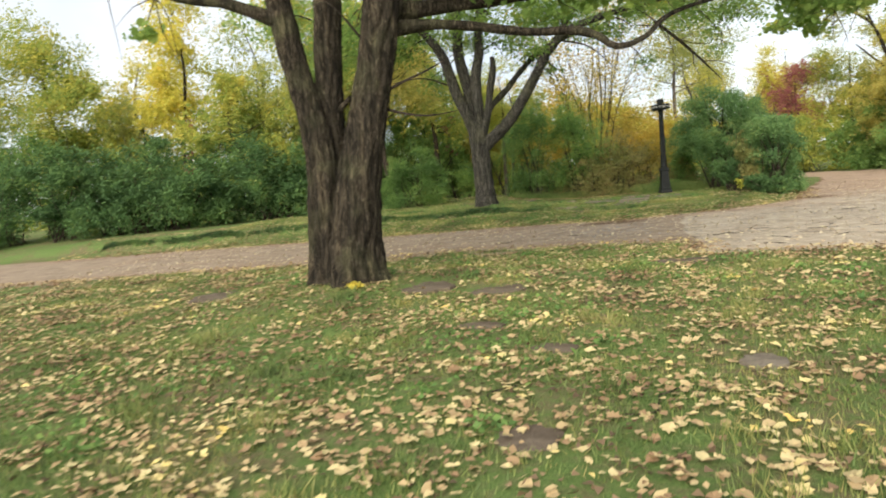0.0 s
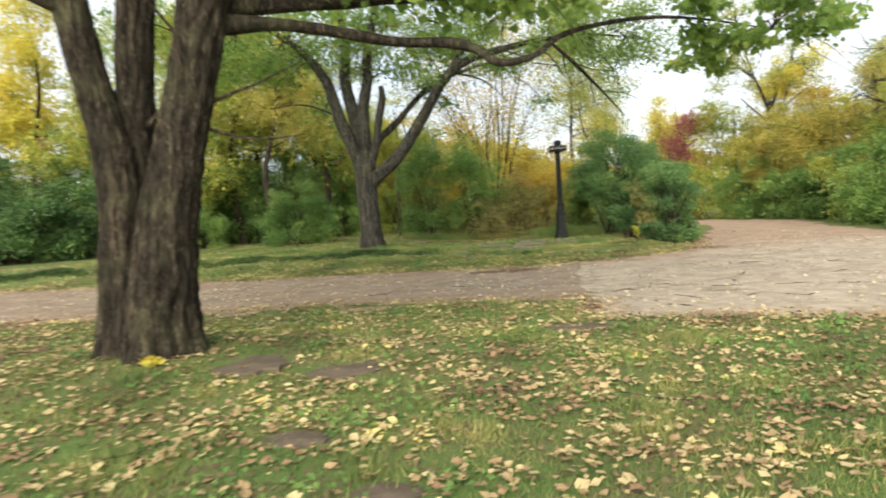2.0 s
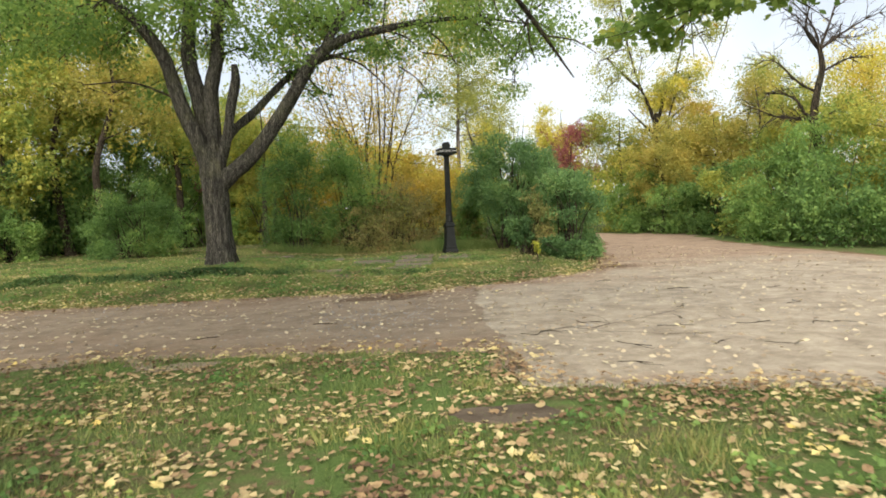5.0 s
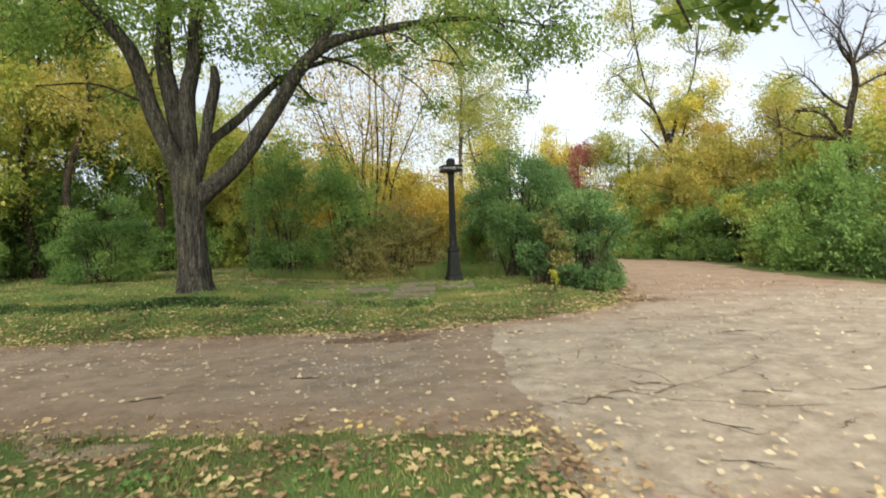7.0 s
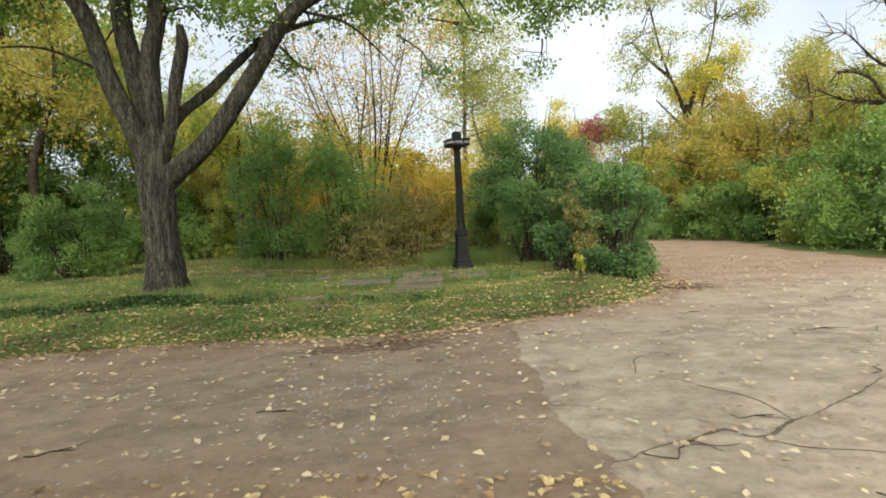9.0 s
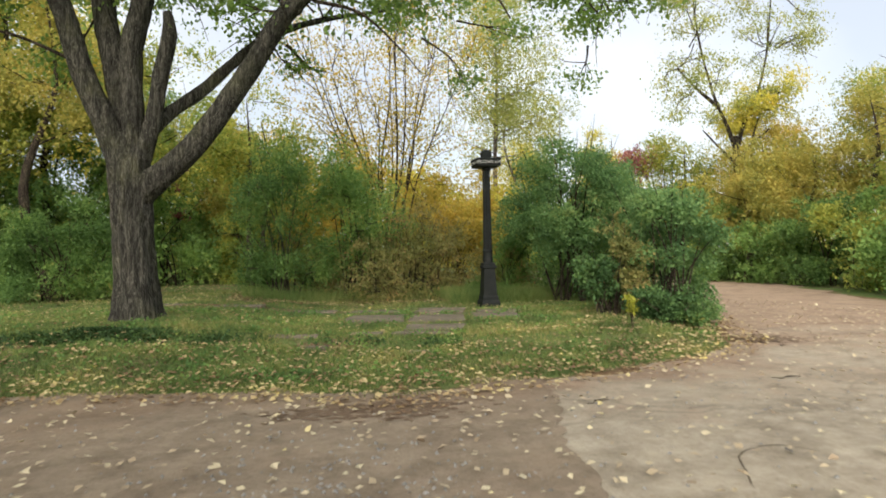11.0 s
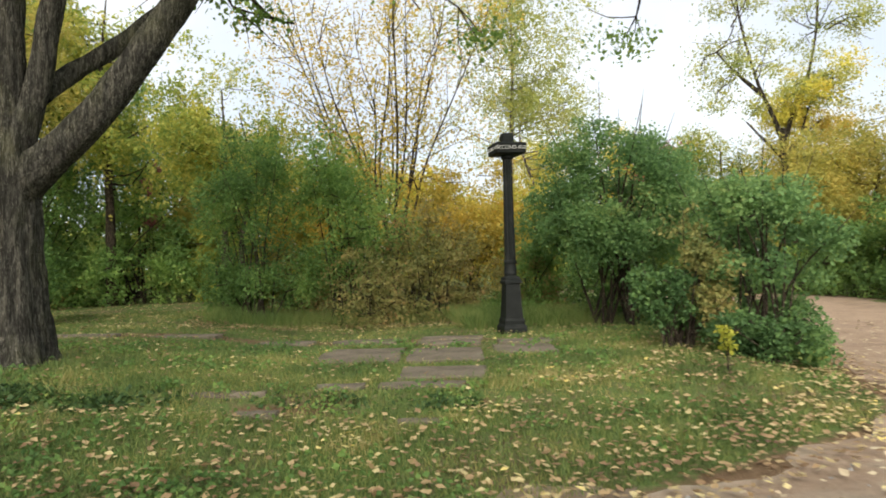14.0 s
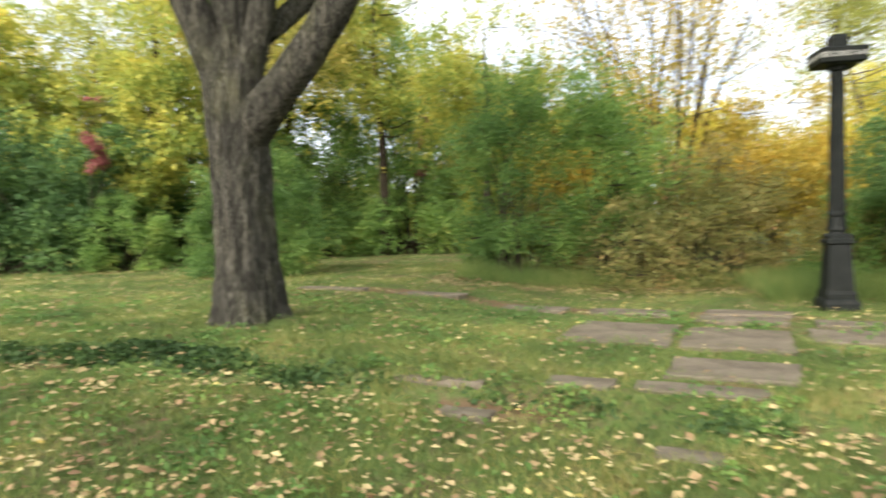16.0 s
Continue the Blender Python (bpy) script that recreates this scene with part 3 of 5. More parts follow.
def grow(name, label, x, y, height, low, radius, leaf, n, size, seed, stems=1, trunk=0.1, clumps=26, lean=(0, 0), bark=None, category="tree", spread=0.2, squash=0.75, group="", hollow=0.35, dome=False, rise=0.2, fine=False, clear=0.0):
    """A tree or shrub: stems, limbs to uneven clumps, and many small leaves round them."""
    rng = np.random.default_rng(seed)
    root = plant(name, label, category, x, y, group)
    bark = bark or BARK_THIN
    mid, half = (low + height) / 2, (height - low) / 2
    mains = max(6, clumps // 3)
    d = unit(rng.normal(0, 1, (mains, 3)))
    reach = rng.uniform(hollow, 1.0, mains) ** 0.7 * rng.uniform(0.65, 1.1, mains)
    heads = d * reach[:, None] * np.array([radius, radius, half]) + np.array([lean[0], lean[1], mid])
    if dome:
        i = np.arange(mains) + 0.5
        up, turn = 1 - 1.5 * i / mains, i * 2.39996
        ring = np.sqrt(np.maximum(0, 1 - up * up))
        d = np.stack([ring * np.cos(turn), ring * np.sin(turn), up], 1) + rng.normal(0, 0.12, (mains, 3))
        heads = d * rng.uniform(0.68, 0.88, mains)[:, None] * np.array([radius, radius, half]) + np.array([lean[0], lean[1], mid])
    if stems > 1 and low <= 0.2 and not clear:
        skirt = max(4, mains // 2)
        a = rng.uniform(0, 2 * np.pi, skirt)
        heads = np.vstack([heads, np.stack([np.cos(a) * radius * 0.75, np.sin(a) * radius * 0.75, rng.uniform(0.08, 0.28, skirt) * height], 1)])
    clumps = max(int(clumps * 1.6), len(heads))
    heads[:, 2] = np.maximum(heads[:, 2], 0.2 + clear)
    girth = rng.uniform(0.25, 0.55, len(heads)) * min(radius, half * 1.3)
    if dome:
        girth = rng.uniform(0.2, 0.3, len(heads)) * radius
    owner = rng.integers(0, len(heads), clumps)
    owner[:len(heads)] = np.arange(len(heads))[:clumps]
    c = heads[owner] + unit(rng.normal(0, 1, (clumps, 3))) * (girth[owner] * rng.uniform(0.5, 1.0, clumps))[:, None] * np.array([1, 1, 0.8])
    c[:, 2] = np.maximum(c[:, 2], 0.12)
    wood = []
    if stems == 1:
        top = np.array([lean[0] * 0.9, lean[1] * 0.9, low + (height - low) * 0.82])
        bend = rng.normal(0, 0.03 * height, (2, 3)) * (1, 1, 0.2)
        pts = np.array([[0, 0, 0], top * 0.35 + bend[0], top * 0.7 + bend[1], top])
        wood.append(tube(pts, [trunk * 1.2, trunk * 0.85, trunk * 0.5, trunk * 0.12], 8, 0.5, 0.1, rng, 0.3))
        for k in heads:
            f = np.clip((k[2] - 0.35 * np.hypot(k[0] - lean[0], k[1] - lean[1])) / top[2], 0.22, 0.95)
            s = pts[0] + (pts[1] - pts[0]) * f / 0.35 if f < 0.35 else (pts[1] + (pts[2] - pts[1]) * (f - 0.35) / 0.35 if f < 0.7 else pts[2] + (pts[3] - pts[2]) * (f - 0.7) / 0.3)
            m = (s + k) / 2 + rng.normal(0, 0.08, 3) * radius * 0.6 + np.array([0, 0, -0.04 * radius])
            r0 = trunk * (0.38 - 0.25 * f)
            wood.append(tube([s, m, k, k + (k - m) * 0.5], [r0, r0 * 0.6, r0 * 0.28, r0 * 0.08], 5, 0.6))
    else:
        for i in range(stems):
            k = c[i % clumps]
            s = np.array([rng.uniform(-0.32, 0.32) * radius, rng.uniform(-0.32, 0.32) * radius, 0]) * (0.5 if height > 6 else 1.0)
            m = s * 0.6 + k * (0.4, 0.4, 0.55) + rng.normal(0, 0.06, 3) * radius
            pieces = [tube([s, m, k, k + (k - m) * 0.6], [trunk, trunk * 0.7, trunk * 0.4, trunk * 0.1], 5, 0.5)]
            for _ in range(3 if height > 6 else 0):
                e = k + rng.normal(0, 0.3, 3) * radius
                pieces.append(tube([m, (m + e) / 2 + rng.normal(0, 0.1, 3), e], [trunk * 0.4, trunk * 0.25, trunk * 0.08], 4, 0.5))
            v, f = joined(pieces)
            mesh_object("stem", v, f, bark, root)
    for i in range(len(heads)):
        q = c[rng.choice(np.flatnonzero(owner == i))] if (owner == i).any() else heads[i]
        wood.append(tube([heads[i], (heads[i] + q) / 2 + rng.normal(0, 0.05, 3), q], [0.014, 0.01, 0.004], 4, 0.4))
    v, f = joined(wood)
    tagged(mesh_object("trunk" if stems == 1 else "brushwood", v, f, bark, root), kind="" if stems == 1 else "stuff")
    per = 12
    n = int(n * (1.25 if fine else 2.0)) // per
    w = rng.uniform(0.4, 1.6, clumps)
    pick = rng.choice(clumps, n, p=w / w.sum())
    reach = girth[owner[pick]] * spread * 5.2
    start = c[pick] + unit(rng.normal(0, 1, (n, 3))) * (rng.uniform(0, 1, n) ** 0.5 * 0.7 * reach)[:, None] * np.array([1, 1, squash])
    way = unit(unit(start - heads[owner[pick]]) * 0.6 + rng.normal(0, 0.55, (n, 3)) + np.array([0, 0, rise]))
    t = rng.uniform(0, 1, (n, per, 1))
    run = (reach * rng.uniform(0.35, 0.9, n))[:, None, None]
    pos = start[:, None] + way[:, None] * run * t - np.array([0, 0, 0.35]) * run * t * t + rng.normal(0, 0.035, (n, per, 3)) * (1 + radius * 0.5)
    pos = pos.reshape(-1, 3)
    lie = np.repeat(way, per, 0)
    above = pos[:, 2] > 0.04 + clear * rng.uniform(0.2, 1.4, len(pos))
    v, f = leaf_cards(pos[above], size * (0.86 if fine else 0.74), rng, along=lie[above], corners=4 if fine else 3)
    mesh_object("crown", v, f, leaf, root, smooth=False)
    return root


def limb(points, radii, rng, parent, mat=BARK, sides=14, step=0.12, ridge=0.16, name="limb", flare=0.0):
    v, f = tube(points, radii, sides, step, ridge, rng, flare)
    return mesh_object(name, v, f, mat, parent)


def twigs_and_leaves(parent, clumps, n, size, rng, leaf, outline, starts, twig_r=0.012, hang=0.5, name="crown"):
    """Twigs from the nearest limb point to each clump, and shaped leaves round the clumps."""
    c = np.array([k[:3] for k in clumps], float)
    s = np.array([k[3] for k in clumps], float)
    st = np.array(starts, float)
    wood = []
    for k in c:
        o = st[np.argmin(np.linalg.norm(st - k, axis=1))]
        far = np.linalg.norm(o - k)
        if far > 1.3:
            o = k + (o - k) * 1.3 / far
        m = (o + k) / 2 + rng.normal(0, 0.12, 3) + np.array([0, 0, 0.1])
        wood.append(tube([o, m, k], [twig_r * 1.6, twig_r, twig_r * 0.4], 5, 0.25))
        for _ in range(3):
            e = k + rng.normal(0, 0.4, 3) - np.array([0, 0, 0.12])
            wood.append(tube([m, (m + e) / 2 + rng.normal(0, 0.06, 3), e], [twig_r * 0.7, twig_r * 0.5, twig_r * 0.2], 4, 0.3))
    v, f = joined(wood)
    tagged(mesh_object("brushwood", v, f, BARK_THIN, parent), kind="stuff")
    w = s ** 2
    pick = rng.choice(len(c), n, p=w / w.sum())
    pos = c[pick] + rng.normal(0, 0.5, (n, 3)) * s[pick][:, None] * np.array([1, 1, 0.6])
    a = rng.normal(0, 0.7, (n, 3)) - np.array([0, 0, hang])
    nrm = rng.normal(0, 0.6, (n, 3)) + np.array([0, 0, 1.0])
    v, f = shaped_leaves(pos, a, nrm, size, rng, outline, 0.25)
    mesh_object(name, v, f, leaf, parent, smooth=False)


# big three-stemmed tree beside the walk
def three_stem_tree():
    rng = np.random.default_rng(11)
    bx, by = -1.88, 9.25
    root = plant("three_stemmed_tree", "large three-stemmed maple with furrowed grey-brown bark on the lawn", "tree", bx, by)
    o = np.array([bx, by, gz(bx, by) - 0.03])

    def L(points):
        return [np.array(p) - o for p in points]
    limb(L([(-2.1, 9.3, 0.08), (-2.1, 9.3, 0.6), (-2.08, 9.3, 1.2), (-2.03, 9.3, 1.8), (-2.09, 9.3, 2.4), (-2.23, 9.3, 3.05), (-2.36, 9.3, 3.75), (-2.5, 9.35, 4.6), (-2.8, 9.5, 6.0), (-3.2, 9.8, 8.0)]),
        [0.30, 0.26, 0.235, 0.225, 0.19, 0.165, 0.165, 0.15, 0.12, 0.05], rng, root, sides=48, step=0.05, ridge=0.17, name="stem", flare=0.5)
    limb(L([(-1.85, 9.5, 0.08), (-1.9, 9.5, 1.2), (-1.9, 9.5, 2.2), (-1.87, 9.5, 2.9), (-1.82, 9.5, 3.6), (-1.76, 9.5, 4.3), (-1.7, 9.6, 6.0), (-1.5, 9.8, 8.5)]),
        [0.26, 0.22, 0.185, 0.185, 0.18, 0.175, 0.14, 0.05], rng, root, sides=44, step=0.05, ridge=0.17, name="stem")
    limb(L([(-1.7, 9.1, 0.08), (-1.67, 9.08, 0.6), (-1.58, 9.06, 1.2), (-1.46, 9.05, 1.8), (-1.28, 9.05, 2.5), (-1.1, 9.05, 3.2), (-0.96, 9.05, 3.9), (-0.8, 9.1, 4.8), (-0.4, 9.3, 6.3), (0.1, 9.5, 8.5)]),
        [0.36, 0.335, 0.3, 0.27, 0.24, 0.24, 0.25, 0.21, 0.15, 0.05], rng, root, sides=56, step=0.05, ridge=0.16, name="stem", flare=0.42)
    low = [(-0.95, 9.05, 3.55), (-0.4, 9.15, 3.58), (0.17, 9.2, 3.52), (0.94, 9.15, 3.35), (1.5, 9.0, 3.28), (1.75, 8.6, 3.1), (1.9, 8.3, 2.9), (2.35, 8.7, 3.05), (3.0, 9.6, 3.5), (4.2, 10.4, 3.85), (5.5, 11.3, 4.05), (6.9, 11.8, 4.0)]
    limb(L(low), [0.12, 0.068, 0.058, 0.052, 0.058, 0.044, 0.04, 0.034, 0.032, 0.025, 0.018, 0.008], rng, root)
    up = [(-0.85, 9.2, 3.8), (-0.3, 9.4, 3.86), (0.3, 9.4, 3.87), (1.0, 9.4, 3.9), (2.0, 9.4, 3.95), (3.2, 9.4, 4.1), (4.6, 9.4, 4.15), (6.2, 9.5, 3.8)]
    limb(L(up), [0.14, 0.095, 0.085, 0.078, 0.065, 0.05, 0.035, 0.013], rng, root)
    limb(L([(2.6, 9.1, 3.3), (2.95, 9.35, 3.1), (3.35, 9.6, 2.82), (3.7, 9.8, 2.54)]), [0.018, 0.02, 0.015, 0.005], rng, root)
    for pts in ([(2.95, 9.35, 3.1), (3.2, 9.4, 3.02), (3.45, 9.4, 3.0)], [(3.2, 9.5, 2.94), (3.25, 9.6, 2.75), (3.35, 9.7, 2.62)], [(3.4, 9.62, 2.8), (3.65, 9.65, 2.78), (3.85, 9.7, 2.7)], [(2.8, 9.25, 3.2), (2.85, 9.3, 3.0), (2.95, 9.4, 2.85)]):
        limb(L(pts), [0.009, 0.006, 0.003], rng, root, BARK_THIN, 5)
    left = [(-2.4, 9.25, 3.85), (-2.7, 9.2, 3.98), (-3.17, 9.2, 4.17), (-3.75, 9.2, 4.3), (-5.0, 9.2, 4.8)]
    limb(L(left), [0.12, 0.09, 0.075, 0.065, 0.03], rng, root)
    limb(L([(-1.95, 9.3, 2.35), (-1.75, 9.42, 2.6), (-1.55, 9.3, 2.75)]), [0.045, 0.04, 0.035], rng, root)
    limb(L([(-2.2, 9.25, 2.95), (-2.0, 9.4, 2.7), (-1.85, 9.45, 2.6)]), [0.05, 0.05, 0.06], rng, root)
    for pts in ([(-1.2, 9.05, 2.68), (-0.8, 9.02, 2.84), (-0.45, 9.0, 2.96), (-0.05, 9.0, 3.14)], [(-1.3, 9.05, 2.62), (-0.9, 9.02, 2.46), (-0.5, 9.0, 2.37), (-0.05, 9.0, 2.4)], [(-1.3, 9.3, 3.5), (-1.6, 9.0, 3.9), (-1.9, 8.8, 4.1)]):
        limb(L(pts), [0.026, 0.019, 0.013, 0.004][-len(pts):], rng, root, BARK_THIN, 6)
    clumps = [(0.4, 9.2, 4.2, 0.5), (1.2, 9.2, 4.15, 0.6), (1.9, 9.3, 4.05, 0.6), (2.3, 9.0, 3.75, 0.4), (2.9, 9.4, 4.0, 0.5), (5.4, 11.2, 3.8, 0.3), (5.9, 11.7, 3.85, 0.34), (6.4, 11.5, 3.8, 0.34), (6.9, 11.1, 3.8, 0.3),
              (7.1, 10.8, 3.75, 0.26), (6.2, 12.5, 3.75, 0.3), (6.0, 13.0, 3.75, 0.24), (6.7, 12.2, 3.95, 0.36), (5.3, 10.9, 4.15, 0.36), (7.6, 11.4, 4.05, 0.36), (6.6, 10.8, 4.2, 0.36), (6.3, 12.3, 3.5, 0.2), (5.6, 11.2, 4.5, 0.4),
              (-3.9, 8.4, 3.65, 0.2), (-4.4, 8.9, 4.6, 0.35), (-3.3, 9.2, 4.7, 0.35), (0.2, 9.4, 4.6, 0.6), (2.2, 9.6, 4.5, 0.7), (3.4, 9.6, 4.6, 0.5), (-0.3, 9.0, 4.4, 0.4), (7.2, 11.9, 4.5, 0.45)]
    L2 = [tuple(np.array(k[:3]) - o) + (k[3],) for k in clumps]
    twigs_and_leaves(root, L2, 5200, 0.125, rng, LEAF_MAPLE, LOBES, L(low[3:] + up[2:] + left[1:]))
    over = rng.normal(0, 1, (70, 3)) * (2.6, 2.4, 1.3) + np.array([0.6, 0.3, 7.2])
    pos = over[rng.integers(0, 70, 9000)] + rng.normal(0, 0.5, (9000, 3))
    v, f = leaf_cards(pos[pos[:, 2] > 4.9], 0.2, rng)
    mesh_object("upper_crown", v, f, LEAF_MAPLE, root, smooth=False)


three_stem_tree()


# spreading tree on the bank
def spreading_tree():
    rng = np.random.default_rng(21)
    bx, by = 0.5, 22.0
    root = plant("spreading_tree", "spreading maple with grey-brown bark on the grassy bank", "tree", bx - 0.03, by + 0.28)
    o = np.array([bx, by, gz(bx, by) - 0.03])

    def L(points):
        return [np.array(p) - o for p in points]
    limb(L([(0.5, 22, 0.4), (0.49, 22, 1.0), (0.47, 22, 1.6), (0.46, 22, 2.3), (0.43, 22, 2.9), (0.42, 22, 3.4)]), [0.36, 0.32, 0.3, 0.3, 0.31, 0.2], rng, root, sides=52, step=0.05, ridge=0.12, name="trunk", flare=0.3, mat=BARK_GREY)
    a = [(0.35, 22, 2.8), (0.12, 21.95, 3.5), (-0.2, 21.9, 4.3), (-0.5, 21.8, 5.4), (-0.95, 21.7, 6.1), (-1.6, 21.6, 6.7), (-2.8, 21.4, 7.4)]
    limb(L(a), [0.19, 0.175, 0.17, 0.155, 0.125, 0.085, 0.03], rng, root, BARK_GREY, sides=22)
    b = [(0.45, 22.0, 2.9), (0.35, 22.1, 3.6), (0.2, 22.2, 4.5), (0.0, 22.4, 5.6), (0.05, 22.6, 7.0), (-0.2, 22.9, 9.0)]
    limb(L(b), [0.18, 0.175, 0.185, 0.175, 0.13, 0.03], rng, root, BARK_GREY, sides=22)
    c = [(0.5, 22.0, 2.9), (0.5, 21.9, 3.7), (0.5, 21.9, 4.7), (0.68, 21.9, 5.5), (0.78, 22.0, 6.6), (1.3, 22.2, 8.6)]
    limb(L(c), [0.17, 0.165, 0.17, 0.16, 0.13, 0.03], rng, root, BARK_GREY, sides=22)
    e = [(0.55, 21.95, 2.9), (0.8, 21.9, 3.6), (0.93, 21.85, 4.3), (1.08, 21.8, 4.95), (1.06, 21.75, 5.3)]
    limb(L(e), [0.18, 0.13, 0.12, 0.11, 0.06], rng, root, BARK_GREY, sides=18)
    f = [(0.75, 22.1, 3.5), (1.0, 22.4, 3.85), (1.5, 22.6, 4.3), (2.0, 22.8, 4.85), (2.6, 23.0, 5.4), (3.6, 23.4, 5.9), (5.0, 24.0, 6.4)]
    limb(L(f), [0.12, 0.105, 0.095, 0.085, 0.075, 0.055, 0.02], rng, root, BARK_GREY, sides=18)
    g = [(0.6, 21.95, 2.5), (0.92, 21.8, 2.72), (1.5, 21.6, 3.25), (2.25, 21.5, 4.3), (2.9, 21.4, 5.3), (3.6, 21.3, 5.82), (4.65, 21.2, 6.1), (5.8, 21.0, 6.3), (7.0, 20.8, 6.35), (8.2, 20.6, 6.2)]
    limb(L(g), [0.25, 0.185, 0.17, 0.16, 0.145, 0.12, 0.09, 0.06, 0.04, 0.015], rng, root, BARK_GREY, sides=24)
    h = [(3.0, 21.4, 5.3), (3.6, 21.3, 6.3), (4.2, 21.3, 6.8), (5.6, 21.2, 7.6)]
    limb(L(h), [0.1, 0.09, 0.07, 0.02], rng, root, BARK_GREY, sides=16)
    for p in ([(3.3, 21.4, 5.5), (4.0, 21.0, 5.2), (4.6, 20.8, 4.6), (4.9, 20.7, 4.2)], [(5.5, 21, 6.2), (6.0, 20.7, 5.7), (6.3, 20.5, 5.1)], [(6.8, 20.8, 6.3), (7.3, 20.5, 5.8), (7.7, 20.3, 5.2)], [(4.6, 21.2, 6.1), (5.0, 20.6, 5.8), (5.2, 20.2, 5.5)],
              [(-0.3, 21.9, 4.5), (-1.2, 21.6, 4.8), (-2.2, 21.4, 4.7)], [(2.9, 23.1, 5.3), (3.3, 23.1, 4.9), (3.6, 23.0, 4.8)]):
        limb(L(p), [0.03, 0.022, 0.014, 0.006][:len(p)], rng, root, BARK_THIN, 6)
    cl = []
    for x in np.concatenate([np.linspace(-4.5, 2.5, 20), np.linspace(2.2, 9.0, 38)]):
        cl.append((x + rng.normal(0, 0.3), 21.6 + rng.normal(0, 1.5), 6.9 + rng.normal(0, 0.6) - 0.03 * (x - 1) ** 2 * 0.6, rng.uniform(0.45, 0.8)))
    cl += [(6.4, 20.6, 5.9, 0.6), (7.2, 20.4, 5.6, 0.55), (8.0, 20.4, 5.7, 0.55), (8.6, 20.4, 6.1, 0.5), (5.4, 20.7, 6.0, 0.5), (7.7, 20.6, 5.15, 0.4), (8.9, 20.3, 5.5, 0.35), (-3.5, 21, 6.0, 0.7), (-2.4, 21.2, 5.6, 0.6), (-1.5, 22.5, 6.2, 0.7), (1.6, 22.5, 5.9, 0.6), (3.1, 23.0, 4.9, 0.45), (2.6, 23, 5.5, 0.5)]
    cl += [(x, 22.6 + rng.normal(0, 0.9), 5.9 + rng.normal(0, 0.55), rng.uniform(0.45, 0.7)) for x in np.linspace(-5.0, 2.4, 17)]
    L2 = [tuple(np.array(k[:3]) - o) + (k[3],) for k in cl]
    twigs_and_leaves(root, L2, 33000, 0.09, rng, LEAF_MAPLE, KITE, L(a[3:] + b[3:] + c[3:] + f[4:] + g[4:] + h), 0.016)
    over = rng.normal(0, 1, (60, 3)) * (2.8, 1.8, 1.0) + np.array([-0.8, 0, 7.6])
    pos = over[rng.integers(0, 60, 6500)] + rng.normal(0, 0.5, (6500, 3))
    v, fc = leaf_cards(pos[pos[:, 2] > 5.9], 0.16, rng)
    mesh_object("upper_crown", v, fc, LEAF_MAPLE, root, smooth=False)


spreading_tree()

# shrubs round the post
grow("green_shrub", "dense dark green shrub with bare dark stems behind the iron post", 9.4, 25.4, 3.6, 0.3, 1.6, LEAF_BLUE, 40000, 0.07, 31, stems=18, trunk=0.03, clumps=110, category="shrub", dome=True, fine=True, clear=0.25)
grow("green_shrub", "leafy green shrub at the back of the lawn", 10.9, 27.6, 2.8, 0.1, 1.3, LEAF_DARK, 9000, 0.085, 135, stems=10, trunk=0.02, clumps=44, category="shrub")
grow("green_shrub", "light green shrub rising from tall grass behind the iron post", 8.6, 27.9, 2.2, 0.1, 0.85, LEAF_GREEN, 6000, 0.08, 136, stems=10, trunk=0.016, clumps=40, category="shrub")
grow("green_shrub", "dense green shrub with browning leaves at the road bend", 9.75, 21.9, 2.75, 0.1, 0.92, LEAF_BLUE, 13000, 0.072, 32, stems=14, trunk=0.022, clumps=60, category="shrub", dome=True, fine=True)
grow("green_shrub", "mixed green and brown shrub with dark stems at the road bend", 8.75, 22.2, 1.8, 0.1, 0.6, LEAF_BROWN, 2600, 0.07, 33, stems=16, trunk=0.018, clumps=34, category="shrub", fine=True, clear=0.3, rise=0.5)
# these two low shrubs take the darkened leaf for the shade at the base
grow("green_shrub", "low green shrub with dark stems at the road bend", 8.45, 22.1, 1.4, 0.1, 0.5, LEAF_SHADED, 2600, 0.075, 133, stems=10, trunk=0.016, clumps=26, category="shrub", fine=True, clear=0.25)
grow("green_shrub", "low spreading green shrub over the verge grass", 9.2, 21.15, 0.8, 0.1, 0.62, LEAF_SHADED, 3200, 0.07, 134, stems=10, trunk=0.014, clumps=30, category="shrub", fine=True)
grow("green_shrub", "rounded green shrub leaning over the reddish road", 10.3, 23.3, 2.8, 0.15, 0.85, LEAF_BLUE, 10000, 0.072, 34, stems=12, trunk=0.022, clumps=54, category="shrub", dome=True, fine=True)
grow("yellow_sapling", "small bright yellow sapling in front of the green shrub", 8.08, 20.42, 0.62, 0.22, 0.12, LEAF_SAPLING, 120, 0.065, 35, stems=4, trunk=0.007, clumps=10, category="sapling", fine=True)
grow("green_shrub", "tall leafy green shrub of upright stems beside the brown thicket", 2.75, 28.7, 4.2, 0.1, 1.15, LEAF_DARK, 14000, 0.078, 236, stems=14, trunk=0.022, clumps=84, category="shrub", rise=0.5, hollow=0.5, squash=1.0)
grow("green_shrub", "tall leafy green shrub of upright stems beside the brown thicket", 4.6, 28.6, 4.3, 0.5, 1.15, LEAF_GREEN, 12000, 0.078, 237, stems=16, trunk=0.022, clumps=110, category="shrub", rise=0.5, clear=0.75, hollow=0.5, squash=1.0)
grow("brown_thicket", "thin brownish thicket of twigs and olive leaves", 6.3, 28.3, 2.9, 0.1, 1.2, LEAF_BROWN, 4200, 0.085, 38, stems=46, trunk=0.012, clumps=36, category="shrub")
